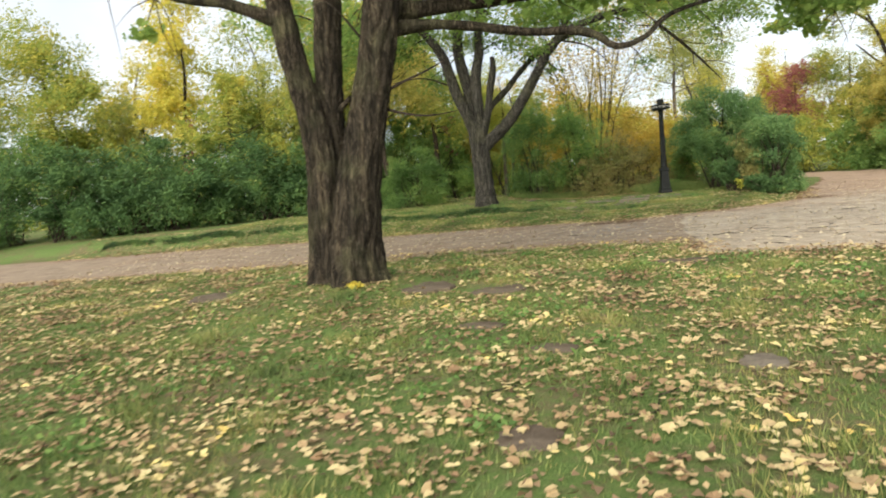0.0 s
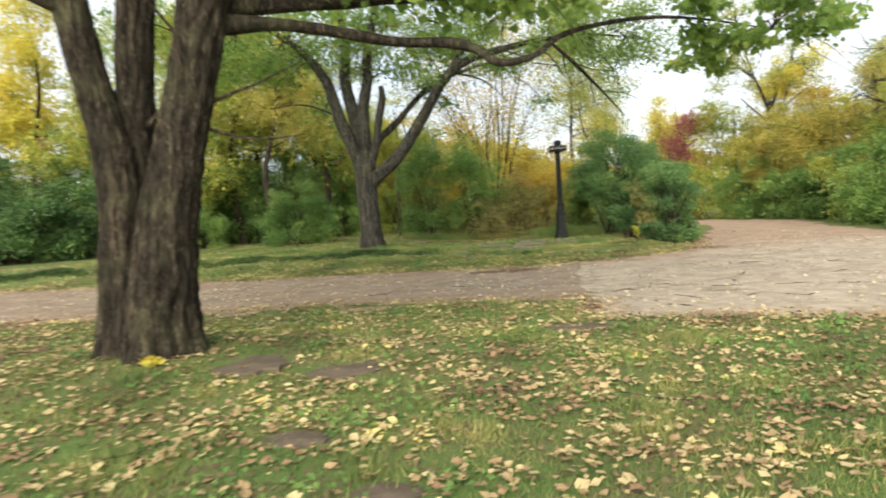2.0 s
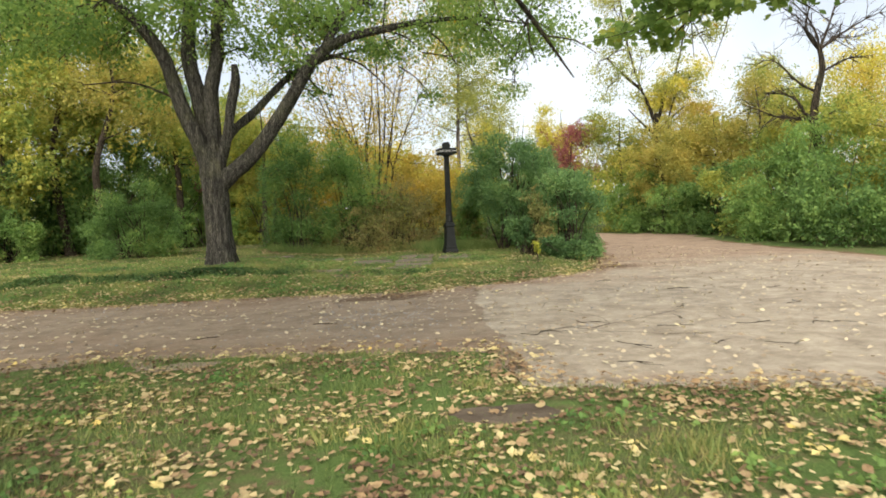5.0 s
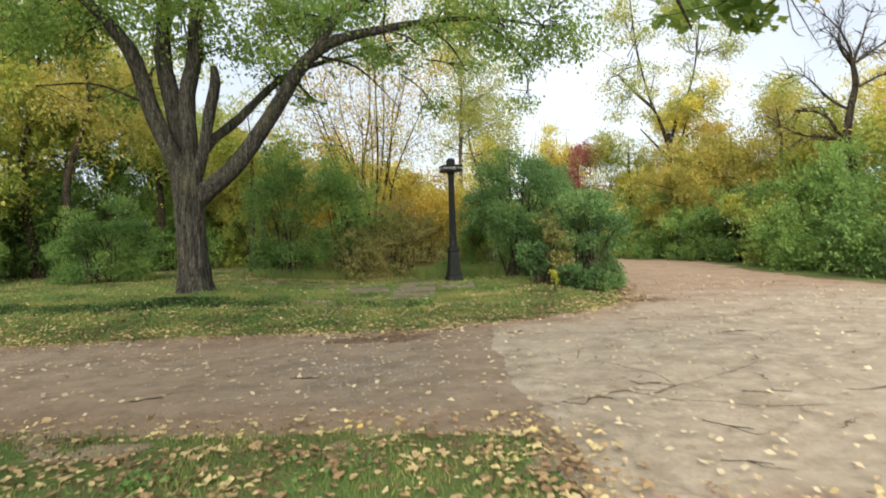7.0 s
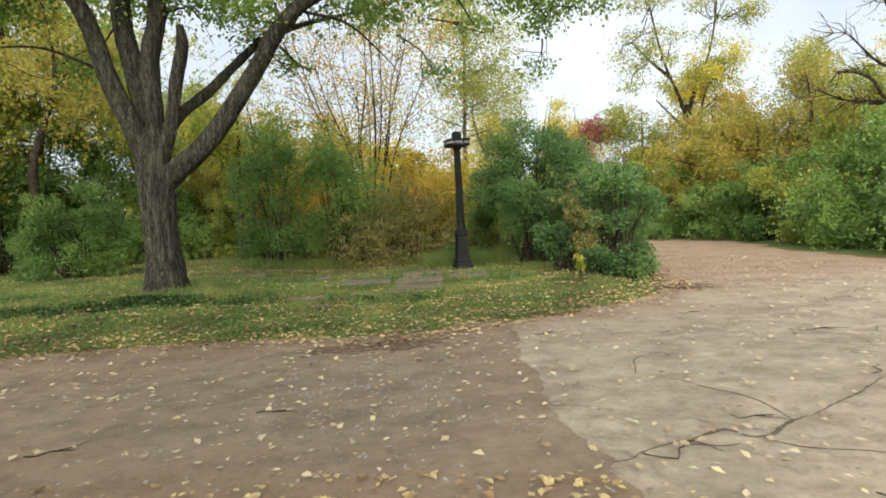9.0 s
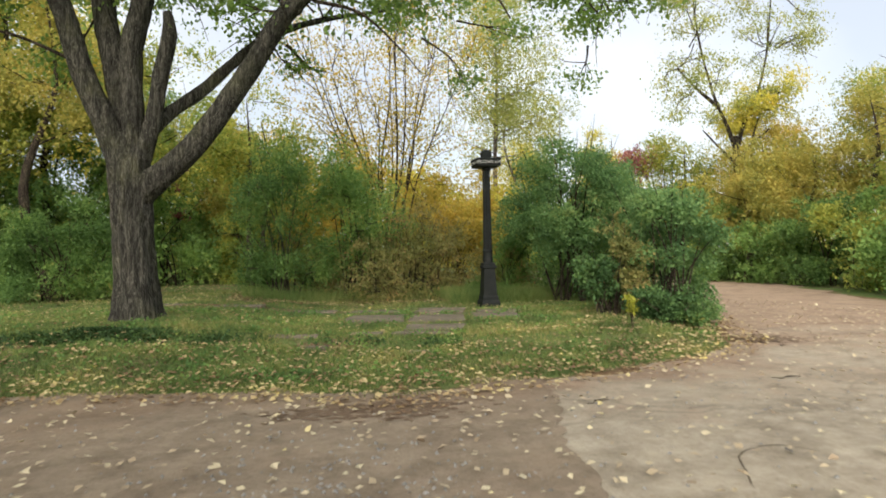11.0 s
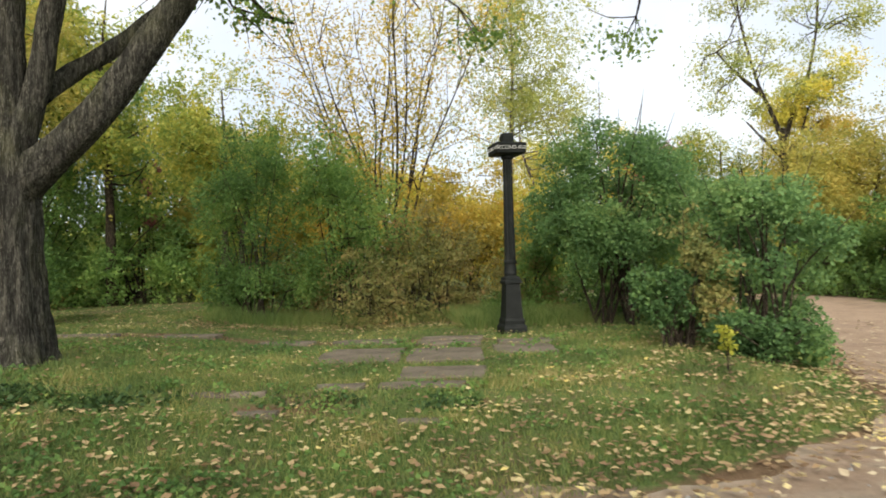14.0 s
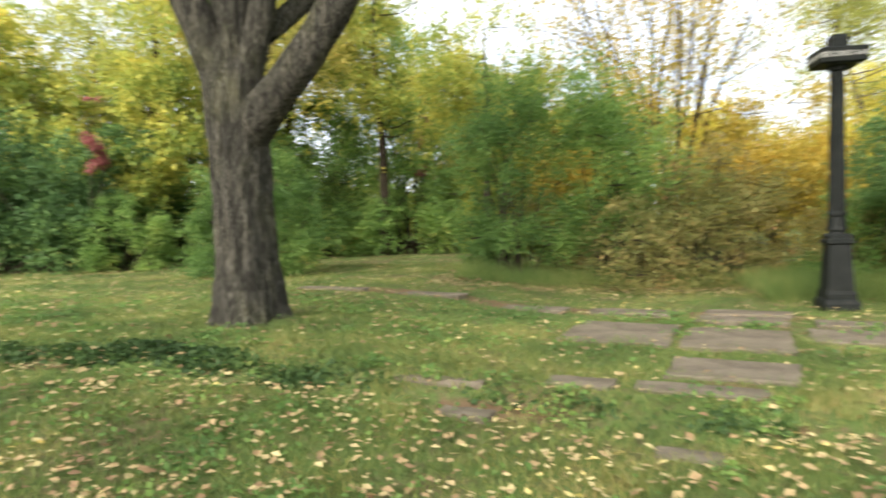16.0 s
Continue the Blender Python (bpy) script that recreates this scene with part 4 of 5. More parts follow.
grow("brown_thicket", "thin brownish thicket of twigs and olive leaves", 5.2, 27.6, 1.9, 0.1, 1.0, LEAF_BROWN, 2400, 0.08, 39, stems=36, trunk=0.01, clumps=30, category="shrub")
for k, (bx, by, bh, br) in enumerate(((3.7, 30.0, 1.7, 1.1), (6.9, 29.6, 2.3, 1.2), (5.3, 30.4, 2.0, 1.2), (8.6, 28.6, 1.6, 0.9))):
    grow("brown_thicket", "thin brownish thicket of twigs and olive leaves", bx, by, bh, 0.1, br, LEAF_BROWN, 3200, 0.085, 210 + k, stems=30, trunk=0.011, clumps=30, category="shrub")
grow("gold_shrub", "golden yellow shrub behind the brown thicket", 7.9, 30.4, 4.4, 0.3, 1.7, LEAF_GOLD, 9000, 0.11, 40, stems=14, trunk=0.02, clumps=30, category="shrub")
grow("gold_shrub", "golden yellow shrub behind the brown thicket", 9.6, 31.8, 3.6, 0.3, 1.5, LEAF_YELLOW, 7000, 0.11, 41, stems=12, trunk=0.02, clumps=28, category="shrub")


def fan_tree(x, y, height, seed):
    """Several thin stems fanning from one foot, with ascending side shoots and sparse leaves."""
    rng = np.random.default_rng(seed)
    root = plant("many_stemmed_tree", "thin many-stemmed tree with sparse yellow leaves", "tree", x, y)
    tips, ways = [], []
    for k in range(12):
        turn = 2 * math.pi * k / 12 + rng.uniform(-0.3, 0.3)
        out = rng.uniform(1.2, 3.4)
        top = height * rng.uniform(0.72, 1.05)
        u = np.array([math.cos(turn), math.sin(turn), 0.0])
        line = [u * (0.12 + out * f ** 1.25) + np.array([0, 0, top * f]) + rng.normal(0, 0.1, 3) * (f > 0) * (1, 1, 0) for f in (0, 0.22, 0.45, 0.7, 0.88, 1.0)]
        r = rng.uniform(0.034, 0.058)
        pieces = [tube(line, [r, r * 0.85, r * 0.65, r * 0.4, r * 0.22, 0.006], 6, 0.4)]
        path, _ = smooth_path(line, [1] * 6, 0.1)
        for _ in range(17):
            i = int(rng.uniform(0.3, 0.97) * len(path))
            p, d = path[i], unit((path[min(i + 1, len(path) - 1)] - path[i - 1])[None])[0]
            e = unit((d * 0.9 + rng.normal(0, 0.5, 3))[None])[0]
            q = p + e * rng.uniform(0.7, 1.7)
            m = (p + q) / 2 + rng.normal(0, 0.07, 3)
            pieces.append(tube([p, m, q], [r * 0.3, r * 0.2, 0.005], 4, 0.3))
            for w in (m, q, (m + q) / 2):
                tips.append(w)
                ways.append(unit((e + rng.normal(0, 0.6, 3) - np.array([0, 0, 0.3]))[None])[0])
        v, f = joined(pieces)
        mesh_object("stem", v, f, BARK_THIN, root)
    tips, ways = np.array(tips), np.array(ways)
    pick = rng.integers(0, len(tips), 15000)
    pos = tips[pick] + ways[pick] * rng.uniform(-0.2, 0.95, (15000, 1)) + rng.normal(0, 0.18, (15000, 3))
    v, f = leaf_cards(pos, 0.08, rng, along=ways[pick], corners=3)
    mesh_object("crown", v, f, LEAF_GOLD, root, smooth=False)


fan_tree(5.9, 31.0, 9.8, 42)
grow("slender_tree", "slender pale-barked tree with sparse pale green leaves", 11.3, 36.5, 13.5, 4.0, 2.9, LEAF_PALE, 13000, 0.115, 43, trunk=0.11, clumps=130, spread=0.17, bark=BARK_PALE)
grow("slender_tree", "slender tree with thin pale leaves", 14.2, 41.0, 11.0, 4.0, 2.2, LEAF_PALE, 3500, 0.12, 44, trunk=0.09, clumps=80, spread=0.17, bark=BARK_PALE)
grow("round_bush", "rounded green bush standing alone on the bank lawn", -2.5, 28.4, 2.2, 0.1, 1.4, LEAF_DARK, 15000, 0.075, 45, stems=14, trunk=0.025, clumps=70, category="bush", dome=True)
grow("round_bush", "rounded green bush on the bank lawn", -6.6, 29.9, 2.0, 0.1, 1.1, LEAF_GREEN, 7500, 0.075, 46, stems=14, trunk=0.025, clumps=54, category="bush", dome=True)
for tx, ty, th, tr, sd in ((1.75, 32.5, 6.5, 0.1, 47), (2.15, 33.0, 6.0, 0.08, 48)):
    grow("thin_tree", "thin straight tree with yellowing leaves at the lawn edge", tx, ty, th, th * 0.45, 1.6, LEAF_LIME, 4500, 0.12, sd, trunk=tr, clumps=22)
grow("thin_tree", "straight dark-trunked tree with layers of olive and golden leaves", -3.4, 31.0, 9.5, 2.4, 2.0, LEAF_OLIVE, 6500, 0.115, 49, trunk=0.14, clumps=40, rise=-0.1, squash=0.5)

# right-hand hedge and the trees in it
HEDGE = (LEAF_GREEN, LEAF_DARK, LEAF_DARK, LEAF_LIME, LEAF_GREEN, LEAF_GREEN)
hedge_rng = np.random.default_rng(50)
HEDGE_LINE = np.array([(15.5, 42), (18.7, 40.2), (20.9, 36.8), (21.6, 32.5), (20.8, 29), (19.9, 25.5), (19.1, 22), (18.7, 18), (19.2, 13.5), (21.5, 10), (27, 7)], float)
for k, s in enumerate(np.linspace(0, len(HEDGE_LINE) - 1.01, 22)):
    i = int(s)
    px, py = HEDGE_LINE[i] + (HEDGE_LINE[i + 1] - HEDGE_LINE[i]) * (s - i)
    h = hedge_rng.uniform(2.6, 4.2)
    names = {0: "green", 1: "dark green", 2: "dark green", 3: "yellow-green", 4: "green", 5: "green"}
    grow("hedge_shrub", names[k % 6] + " leafy shrub in the roadside thicket", px + hedge_rng.uniform(-0.5, 0.5), py + hedge_rng.uniform(-0.5, 0.5), h, 0.1, hedge_rng.uniform(1.3, 1.8), HEDGE[k % 6], 6400 if py > 16.5 else 2200, 0.12, 51 + k, stems=8, trunk=0.025, clumps=30, category="shrub", group="roadside thicket")
for k, (px, py, h, r, lf, lab) in enumerate(((23.2, 35.5, 8.4, 2.4, LEAF_YELLOW, "bright yellow"), (24.0, 31.0, 7.6, 2.6, LEAF_OLIVE, "olive and gold"), (22.8, 26.5, 5.6, 2.1, LEAF_LIME, "yellow-green"), (22.0, 22.0, 5.0, 2.0, LEAF_LIME, "yellow-green"),
        (25.5, 24.0, 6.0, 2.5, LEAF_GOLD, "golden"), (19.8, 42.5, 7.0, 1.9, LEAF_YELLOW, "yellow"), (22.6, 40.5, 7.2, 2.0, LEAF_LIME, "yellow-green"), (24.5, 37.5, 7.5, 2.2, LEAF_GOLD, "golden"), (27.0, 27.5, 8.6, 2.8, LEAF_YELLOW, "yellow"), (27.5, 33.5, 9.0, 2.8, LEAF_LIME, "yellow-green"), (25.0, 20.5, 7.0, 2.6, LEAF_LIME, "yellow-green"), (16.5, 47.5, 8.0, 2.3, LEAF_YELLOW, "pale yellow"), (21.5, 46.0, 8.5, 2.4, LEAF_YELLOW, "bright yellow"), (20.9, 33.9, 5.4, 2.0, LEAF_OLIVE, "olive and gold"), (23.6, 33.4, 6.0, 2.2, LEAF_OLIVE, "olive and gold"))):
    grow("thicket_tree", lab + " small tree behind the roadside thicket", px, py, h * 1.1, 1.0, r, lf, 10000, 0.125, 80 + k, trunk=0.12, clumps=46, group="thicket trees")
grow("red_tree", "small tree with dark red autumn leaves", 19.9, 41.2, 7.1, 2.6, 1.4, LEAF_RED, 4200, 0.12, 95, trunk=0.1, clumps=50, spread=0.3)


def tall_forked_tree():
    rng = np.random.default_rng(96)
    bx, by = 22.0, 35.6
    root = plant("forked_tree", "tall forked tree with drooping thin yellow leaves", "tree", bx, by)
    limb([(0, 0, 0), (0.0, 0, 2.6), (-0.2, 0, 5.1), (-0.1, 0.1, 6.2)], [0.18, 0.14, 0.12, 0.1], rng, root, sides=12, step=0.3, name="trunk")
    forks = [[(-0.15, 0, 5.3), (-0.6, 0, 6.6), (-1.1, 0.2, 8.0), (-1.7, 0.3, 10.4), (-2.0, 0.4, 13.4)], [(-0.1, 0.1, 5.4), (0.4, 0.2, 6.8), (1.2, 0.3, 8.2), (1.9, 0.5, 10.2), (2.3, 0.6, 13.2)],
             [(-0.15, 0, 5.0), (-0.8, 0, 5.5), (-1.8, 0, 6.4)], [(-0.1, 0, 5.2), (0.7, 0.1, 5.9), (1.7, 0.2, 6.6)], [(0.7, 0.2, 7.3), (1.6, 0.2, 7.5), (2.8, 0.2, 8.3)], [(-0.9, 0.1, 7.4), (-2.0, 0.1, 8.2), (-2.9, 0.1, 9.0)]]
    for p in forks:
        limb(p, list(np.linspace(0.095, 0.025, len(p))), rng, root, sides=8, step=0.3)
    cl = [(rng.uniform(-3.4, 4.0), rng.normal(0, 1.0), rng.uniform(7.0, 14.6), rng.uniform(0.45, 0.85)) for _ in range(56)]
    twigs_and_leaves(root, cl, 15000, 0.10, rng, LEAF_PALE, KITE, sum(forks[:2], []) + forks[4] + forks[5], 0.02, 0.9)


tall_forked_tree()


def bare_tree():
    rng = np.random.default_rng(97)
    root = plant("bare_tree", "leafless dark twisted tree rising from the thicket", "tree", 21.0, 24.6)
    limb([(0.75, 0, 0), (0.6, 0, 1.6), (0.2, 0, 3.2), (-0.05, 0, 4.3), (0.1, 0, 5.3), (0.35, 0, 6.2), (0.2, 0, 6.9)], [0.2, 0.18, 0.16, 0.15, 0.12, 0.1, 0.07], rng, root, sides=10, step=0.3, name="trunk")
    wood = []
    starts = [((0.2, 0, 6.8), (d, rng.normal(0, 0.5), u)) for d, u in ((-1.2, 0.8), (-0.6, 1.2), (0.2, 1.3), (0.9, 1.0), (1.4, 0.6), (1.5, 0.2))]
    starts += [((-0.05, 0, 4.3), (d, rng.normal(0, 0.4), u)) for d, u in ((-1.4, 0.35), (-1.3, 0.0), (-1.0, 0.8), (1.2, 0.5))] + [((0.1, 0, 5.3), (-1.1, 0.2, 0.5)), ((0.3, 0, 6.0), (1.2, -0.2, 0.5))]
    for p0, d0 in starts:
        p, d = np.array(p0, float), np.array(d0, float)
        d /= np.linalg.norm(d)
        r, line = rng.uniform(0.045, 0.07), [np.array(p0, float)]
        for step in range(5):
            d = unit((d + rng.normal(0, 0.22, 3) - np.array([0, 0, 0.05 * step]))[None])[0]
            p = p + d * rng.uniform(0.35, 0.55)
            line.append(p)
            for _ in range(4):
                e = unit((d + rng.normal(0, 0.6, 3))[None])[0]
                q = p + e * rng.uniform(0.35, 0.95)
                m = (p + q) / 2 + rng.normal(0, 0.06, 3)
                wood.append(tube([p, m, q], [r * 0.3, r * 0.2, 0.005], 4, 0.3))
                g = m + unit((e + rng.normal(0, 0.7, 3))[None])[0] * rng.uniform(0.3, 0.6)
                wood.append(tube([m, (m + g) / 2 + rng.normal(0, 0.03, 3), g], [0.01, 0.008, 0.004], 3, 0.3))
        wood.append(tube(line, list(np.linspace(r, 0.012, len(line))), 5, 0.25))
    v, f = joined(wood)
    tagged(mesh_object("branchwork", v, f, BARK_THIN, root), kind="stuff")


bare_tree()

# left hedge and the wood behind the bank
LEFT = np.array([(-24, 26.2), (-19, 26.8), (-15, 26.6), (-12.5, 28.2), (-9.5, 29), (-7.5, 31)], float)
for k, s in enumerate(np.linspace(0, 4.99, 11)):
    i = int(s)
    px, py = LEFT[i] + (LEFT[i + 1] - LEFT[i]) * (s - i)
    # leaf colour carries the hedge's shade as well as its dark green
    grow("hedge_shrub", "dark green leafy shrub in the woodland edge, darkened for shade", px + hedge_rng.uniform(-0.4, 0.4), py + hedge_rng.uniform(-0.4, 0.6), hedge_rng.uniform(3.4, 5.2), 0.1, hedge_rng.uniform(1.5, 2.0), LEAF_SHADED, 8000, 0.125, 110 + k, stems=14, trunk=0.03, clumps=32, category="shrub", group="woodland edge")
WOOD = ((-13.6, 32.2, 12.5, 2.6, LEAF_YELLOW, "tall yellow", 10000), (-20.0, 31.5, 10.5, 3.0, LEAF_LIME, "yellow-green", 16000), (-16.8, 34.5, 7.5, 2.2, LEAF_PALE, "pale green", 5000), (-24, 31, 10, 3, LEAF_LIME, "yellow-green", 12000),
    (-10.2, 33.5, 8.0, 2.3, LEAF_PALE, "pale green", 5500), (-8.0, 34.0, 12.5, 2.8, LEAF_LIME, "yellow-green", 10000), (-5.4, 33.0, 12.5, 2.6, LEAF_LIME, "yellow-green", 10000), (-6.8, 31.5, 6.0, 1.8, LEAF_LIME, "yellow-green", 6000), (-4.6, 36.0, 13.5, 2.8, LEAF_YELLOW, "yellow", 9000),
    (1.0, 38.6, 6.2, 1.5, LEAF_OLIVE, "olive and gold", 8000), (3.4, 42.5, 6.5, 2.2, LEAF_GOLD, "golden", 8000), (6.0, 42.0, 6.5, 2.2, LEAF_GOLD, "golden", 7500),
    (9.0, 42.5, 6.0, 2.2, LEAF_YELLOW, "yellow", 7500), (12.0, 45.0, 5.5, 2.2, LEAF_GOLD, "golden", 7000), (-8.5, 38.0, 12.0, 3.0, LEAF_LIME, "yellow-green", 8000), (-12.0, 38.0, 12.5, 3.0, LEAF_LIME, "yellow-green", 8000), (-17.5, 36.5, 10.5, 2.8, LEAF_YELLOW, "yellow", 8000), (-1.6, 34.8, 10.5, 2.2, LEAF_LIME, "yellow-green", 7000), (-10.5, 30.6, 7.5, 2.0, LEAF_LIME, "yellow-green", 6000))
for k, (px, py, h, r, lf, lab, n) in enumerate(WOOD):
    grow("woodland_tree", lab + " tree in the autumn wood behind the bank", px, py, h, 0.8 if h < 8 else 2.0, r, lf, n, 0.16, 130 + k, trunk=0.14, clumps=44, group="autumn wood")

for k, (px, py, h, r, lf, lab, n) in enumerate(((-5.2, 37.5, 6.5, 2.3, LEAF_GREEN, "green", 13000), (-2.2, 39.8, 8.6, 2.6, LEAF_GREEN, "green", 16000), (0.4, 42.4, 8.0, 2.6, LEAF_LIME, "yellow-green", 13000), (3.0, 43.8, 6.5, 2.3, LEAF_LIME, "yellow-green", 11000), (-1.0, 44.0, 9.5, 2.6, LEAF_LIME, "yellow-green", 11000))):
    grow("leafy_thicket", lab + " thicket closing the far end of the lawn", px, py, h, 0.1, r, lf, n, 0.14, 170 + k, stems=9, trunk=0.06, clumps=44, category="thicket", group="lawn end thicket")
for k, (px, py, h, r, lf, lab) in enumerate(((-4.4, 34.4, 3.8, 1.8, LEAF_DARK, "dark green"), (-7.4, 33.2, 4.0, 1.8, LEAF_DARK, "dark green"), (-10.6, 32.0, 4.6, 1.9, LEAF_DARK, "dark green"), (-8.8, 35.8, 5.0, 2.2, LEAF_LIME, "yellow-green"), (-1.2, 35.4, 3.6, 1.5, LEAF_GREEN, "green"), (-4.2, 36.4, 5.2, 2.2, LEAF_GREEN, "green"), (-5.9, 34.0, 4.4, 1.6, LEAF_DARK, "dark green"), (-15.5, 31.0, 5.0, 2.0, LEAF_DARK, "dark green"), (-19.0, 29.6, 5.2, 2.2, LEAF_DARK, "dark green"), (-22.5, 29.4, 5.6, 2.2, LEAF_GREEN, "green"), (-12.4, 30.4, 4.4, 1.8, LEAF_DARK, "dark green"), (1.6, 36.4, 3.6, 1.3, LEAF_LIME, "yellow-green"))):
    grow("understory_shrub", lab + " leafy shrub under the autumn trees", px, py, h, 0.1, r, lf, 5800, 0.13, 190 + k, stems=8, trunk=0.03, clumps=30, category="shrub", group="understory")
for k, (px, py, h) in enumerate(((-6.9, 29.2, 5.6), (-0.9, 37.3, 5.0), (-12.9, 31.0, 5.5))):
    grow("red_vine", "red creeper leaves climbing through the trees", px, py, h, 1.4, 0.4, LEAF_RED, 420, 0.10, 180 + k, stems=3, trunk=0.02, clumps=12, category="vine")


def far_woods():
    rng = np.random.default_rng(160)
    n = 24000
    a = rng.uniform(0, 2 * np.pi, n)
    d = rng.uniform(56, 66, n)
    top = 6.0 + 1.4 * np.sin(9 * a) + 1.1 * np.sin(23 * a + 1) + 0.9 * np.sin(51 * a + 2)
    z = rng.uniform(0, 1, n) ** 0.8 * top
    pos = np.stack([3 + d * np.cos(a), 12 + d * np.sin(a), z], 1)
    v, f = leaf_cards(pos, 1.0, rng, corners=3)
    tagged(mesh_object("far_woods", v, f, LEAF_LIME, smooth=False), "far band of yellow-green autumn woods", "woods", kind="stuff")


far_woods()


# ---- the iron post ----
def revolve(profile, sides, turn=0.0):
    """A closed turned or many-sided body from (radius, height) pairs."""
    bm = bmesh.new()
    rings = []
    for r, z in profile:
        rings.append([bm.verts.new((r * math.cos(turn + 2 * math.pi * k / sides), r * math.sin(turn + 2 * math.pi * k / sides), z)) for k in range(sides)])
    for a, b in zip(rings, rings[1:]):
        for k in range(sides):
            bm.faces.new((a[k], a[(k + 1) % sides], b[(k + 1) % sides], b[k]))
    bm.faces.new(rings[0][::-1])
    bm.faces.new(rings[-1])
    return bm


def iron_post():
    x, y = 7.16, 25.0
    root = plant("street_sign_post", "black cast-iron street sign post with square sign head on the bank", "sign post", x, y)
    q = math.pi / 4
    w = 1.414 / 2
    part("plinth", revolve([(0.41 * w, 0), (0.41 * w, 0.13), (0.385 * w, 0.17), (0.35 * w, 0.19), (0.35 * w, 0.25), (0.325 * w, 0.29)], 4, q), IRON, root)
    part("pedestal", revolve([(0.31 * w, 0.29), (0.245 * w, 0.87)], 4, q), IRON, root)
    part("collar", revolve([(0.245 * w, 0.87), (0.30 * w, 0.89), (0.30 * w, 0.93), (0.26 * w, 0.95), (0.26 * w, 0.985), (0.22 * w, 1.01)], 4, q), IRON, root)
    part("shaft_base", revolve([(0.112, 1.0), (0.105, 1.03), (0.118, 1.06), (0.11, 1.1), (0.1, 1.22), (0.112, 1.24), (0.112, 1.27), (0.094, 1.3)], 16), IRON, root)
    flute = bmesh.new()
    rings = []
    for r, z in ((0.093, 1.3), (0.088, 1.7), (0.082, 2.3), (0.076, 2.9), (0.074, 3.06)):
        rings.append([flute.verts.new(((r + (0.006 if k % 2 else -0.006)) * math.cos(2 * math.pi * k / 24), (r + (0.006 if k % 2 else -0.006)) * math.sin(2 * math.pi * k / 24), z)) for k in range(24)])
    for a, b in zip(rings, rings[1:]):
        for k in range(24):
            flute.faces.new((a[k], a[(k + 1) % 24], b[(k + 1) % 24], b[k]))
    part("shaft", flute, IRON, root)
    part("capital", revolve([(0.077, 3.04), (0.11, 3.06), (0.11, 3.1), (0.13, 3.12)], 16), IRON, root)
    head = part("sign_head", revolve([(0.44 * w, 3.11), (0.52 * w, 3.13), (0.54 * w, 3.29), (0.52 * w, 3.305), (0.2 * w, 3.315)], 4, q), IRON, root)
    part("cap", revolve([(0.2 * w, 3.305), (0.2 * w, 3.44), (0.17 * w, 3.49), (0.08 * w, 3.505)], 4, q), IRON, root)
    for rz, dx, dy in ((0, 0, -0.2695), (-90, -0.2695, 0)):
        cu = bpy.data.curves.new("lettering", "FONT")
        cu.body, cu.size, cu.align_x, cu.align_y, cu.extrude = "SECOND AVE", 0.088, "CENTER", "CENTER", 0.002
        cu.materials.append(LETTER)
        t = new("lettering", cu)
        t.parent = head
        t.matrix_basis = pose(dx, dy, 3.21, 90, 0, rz)


iron_post()


# ---- stones ----
def flat_stone(name, label, x, y, w, d, turn, seed, thick=0.07, rise=0.02, sides=10, square=True, mat=None):
    """A worn slab with broken edges, let into the ground."""
    rng = np.random.default_rng(seed)
    bm = bmesh.new()
    outline = []
    for k in range(sides):
        a = 2 * math.pi * (k + (0.0 if square else 0.5)) / sides + (math.pi / 4 if square else 0)
        c, s = math.cos(a), math.sin(a)
        m = max(abs(c), abs(s)) if square else 1.0
        j = rng.uniform(0.95, 1.02) if square else rng.uniform(0.8, 1.1)
        outline.append((c / m * w / 2 * j, s / m * d / 2 * j))
    lower = [bm.verts.new((px, py, -thick)) for px, py in outline]
    upper = [bm.verts.new((px, py, -0.012)) for px, py in outline]
    top = [bm.verts.new((px * 0.975, py * 0.96, rng.uniform(-0.004, 0.006))) for px, py in outline]
    mid_v = bm.verts.new((0, 0, 0.006))
    for a, b in ((lower, upper), (upper, top)):
        for k in range(sides):
            bm.faces.new((a[k], a[(k + 1) % sides], b[(k + 1) % sides], b[k]))
    for k in range(sides):
        bm.faces.new((top[k], top[(k + 1) % sides], mid_v))
    bm.faces.new(lower[::-1])
    me = bpy.data.meshes.new(name)
    bm.to_mesh(me)
    bm.free()
    me.materials.append(mat or STONE)
    ob = new(name, me)
    ob.matrix_world = pose(x, y, gz(x, y) + rise, 0, 0, turn)
    return tagged(ob, label, "stone", "old paving stones")


for k, (x, y, w, d, rise) in enumerate(SLABS):
    flat_stone("paving_slab", "worn brown sandstone slab of the old path on the bank", x, y, w, d, -14, 200 + k, 0.09, rise * 0.7 + 0.012, 16)
for k, (x, y, w, d, sq) in enumerate(FLAT_STONES):
    flat_stone("flat_stone", "flat brown stone let into the leafy lawn", x, y, w, d, -20, 230 + k, 0.08, 0.03 if k == 1 else 0.012, 22, sq, STONE if k == 1 else STONE_BROWN)


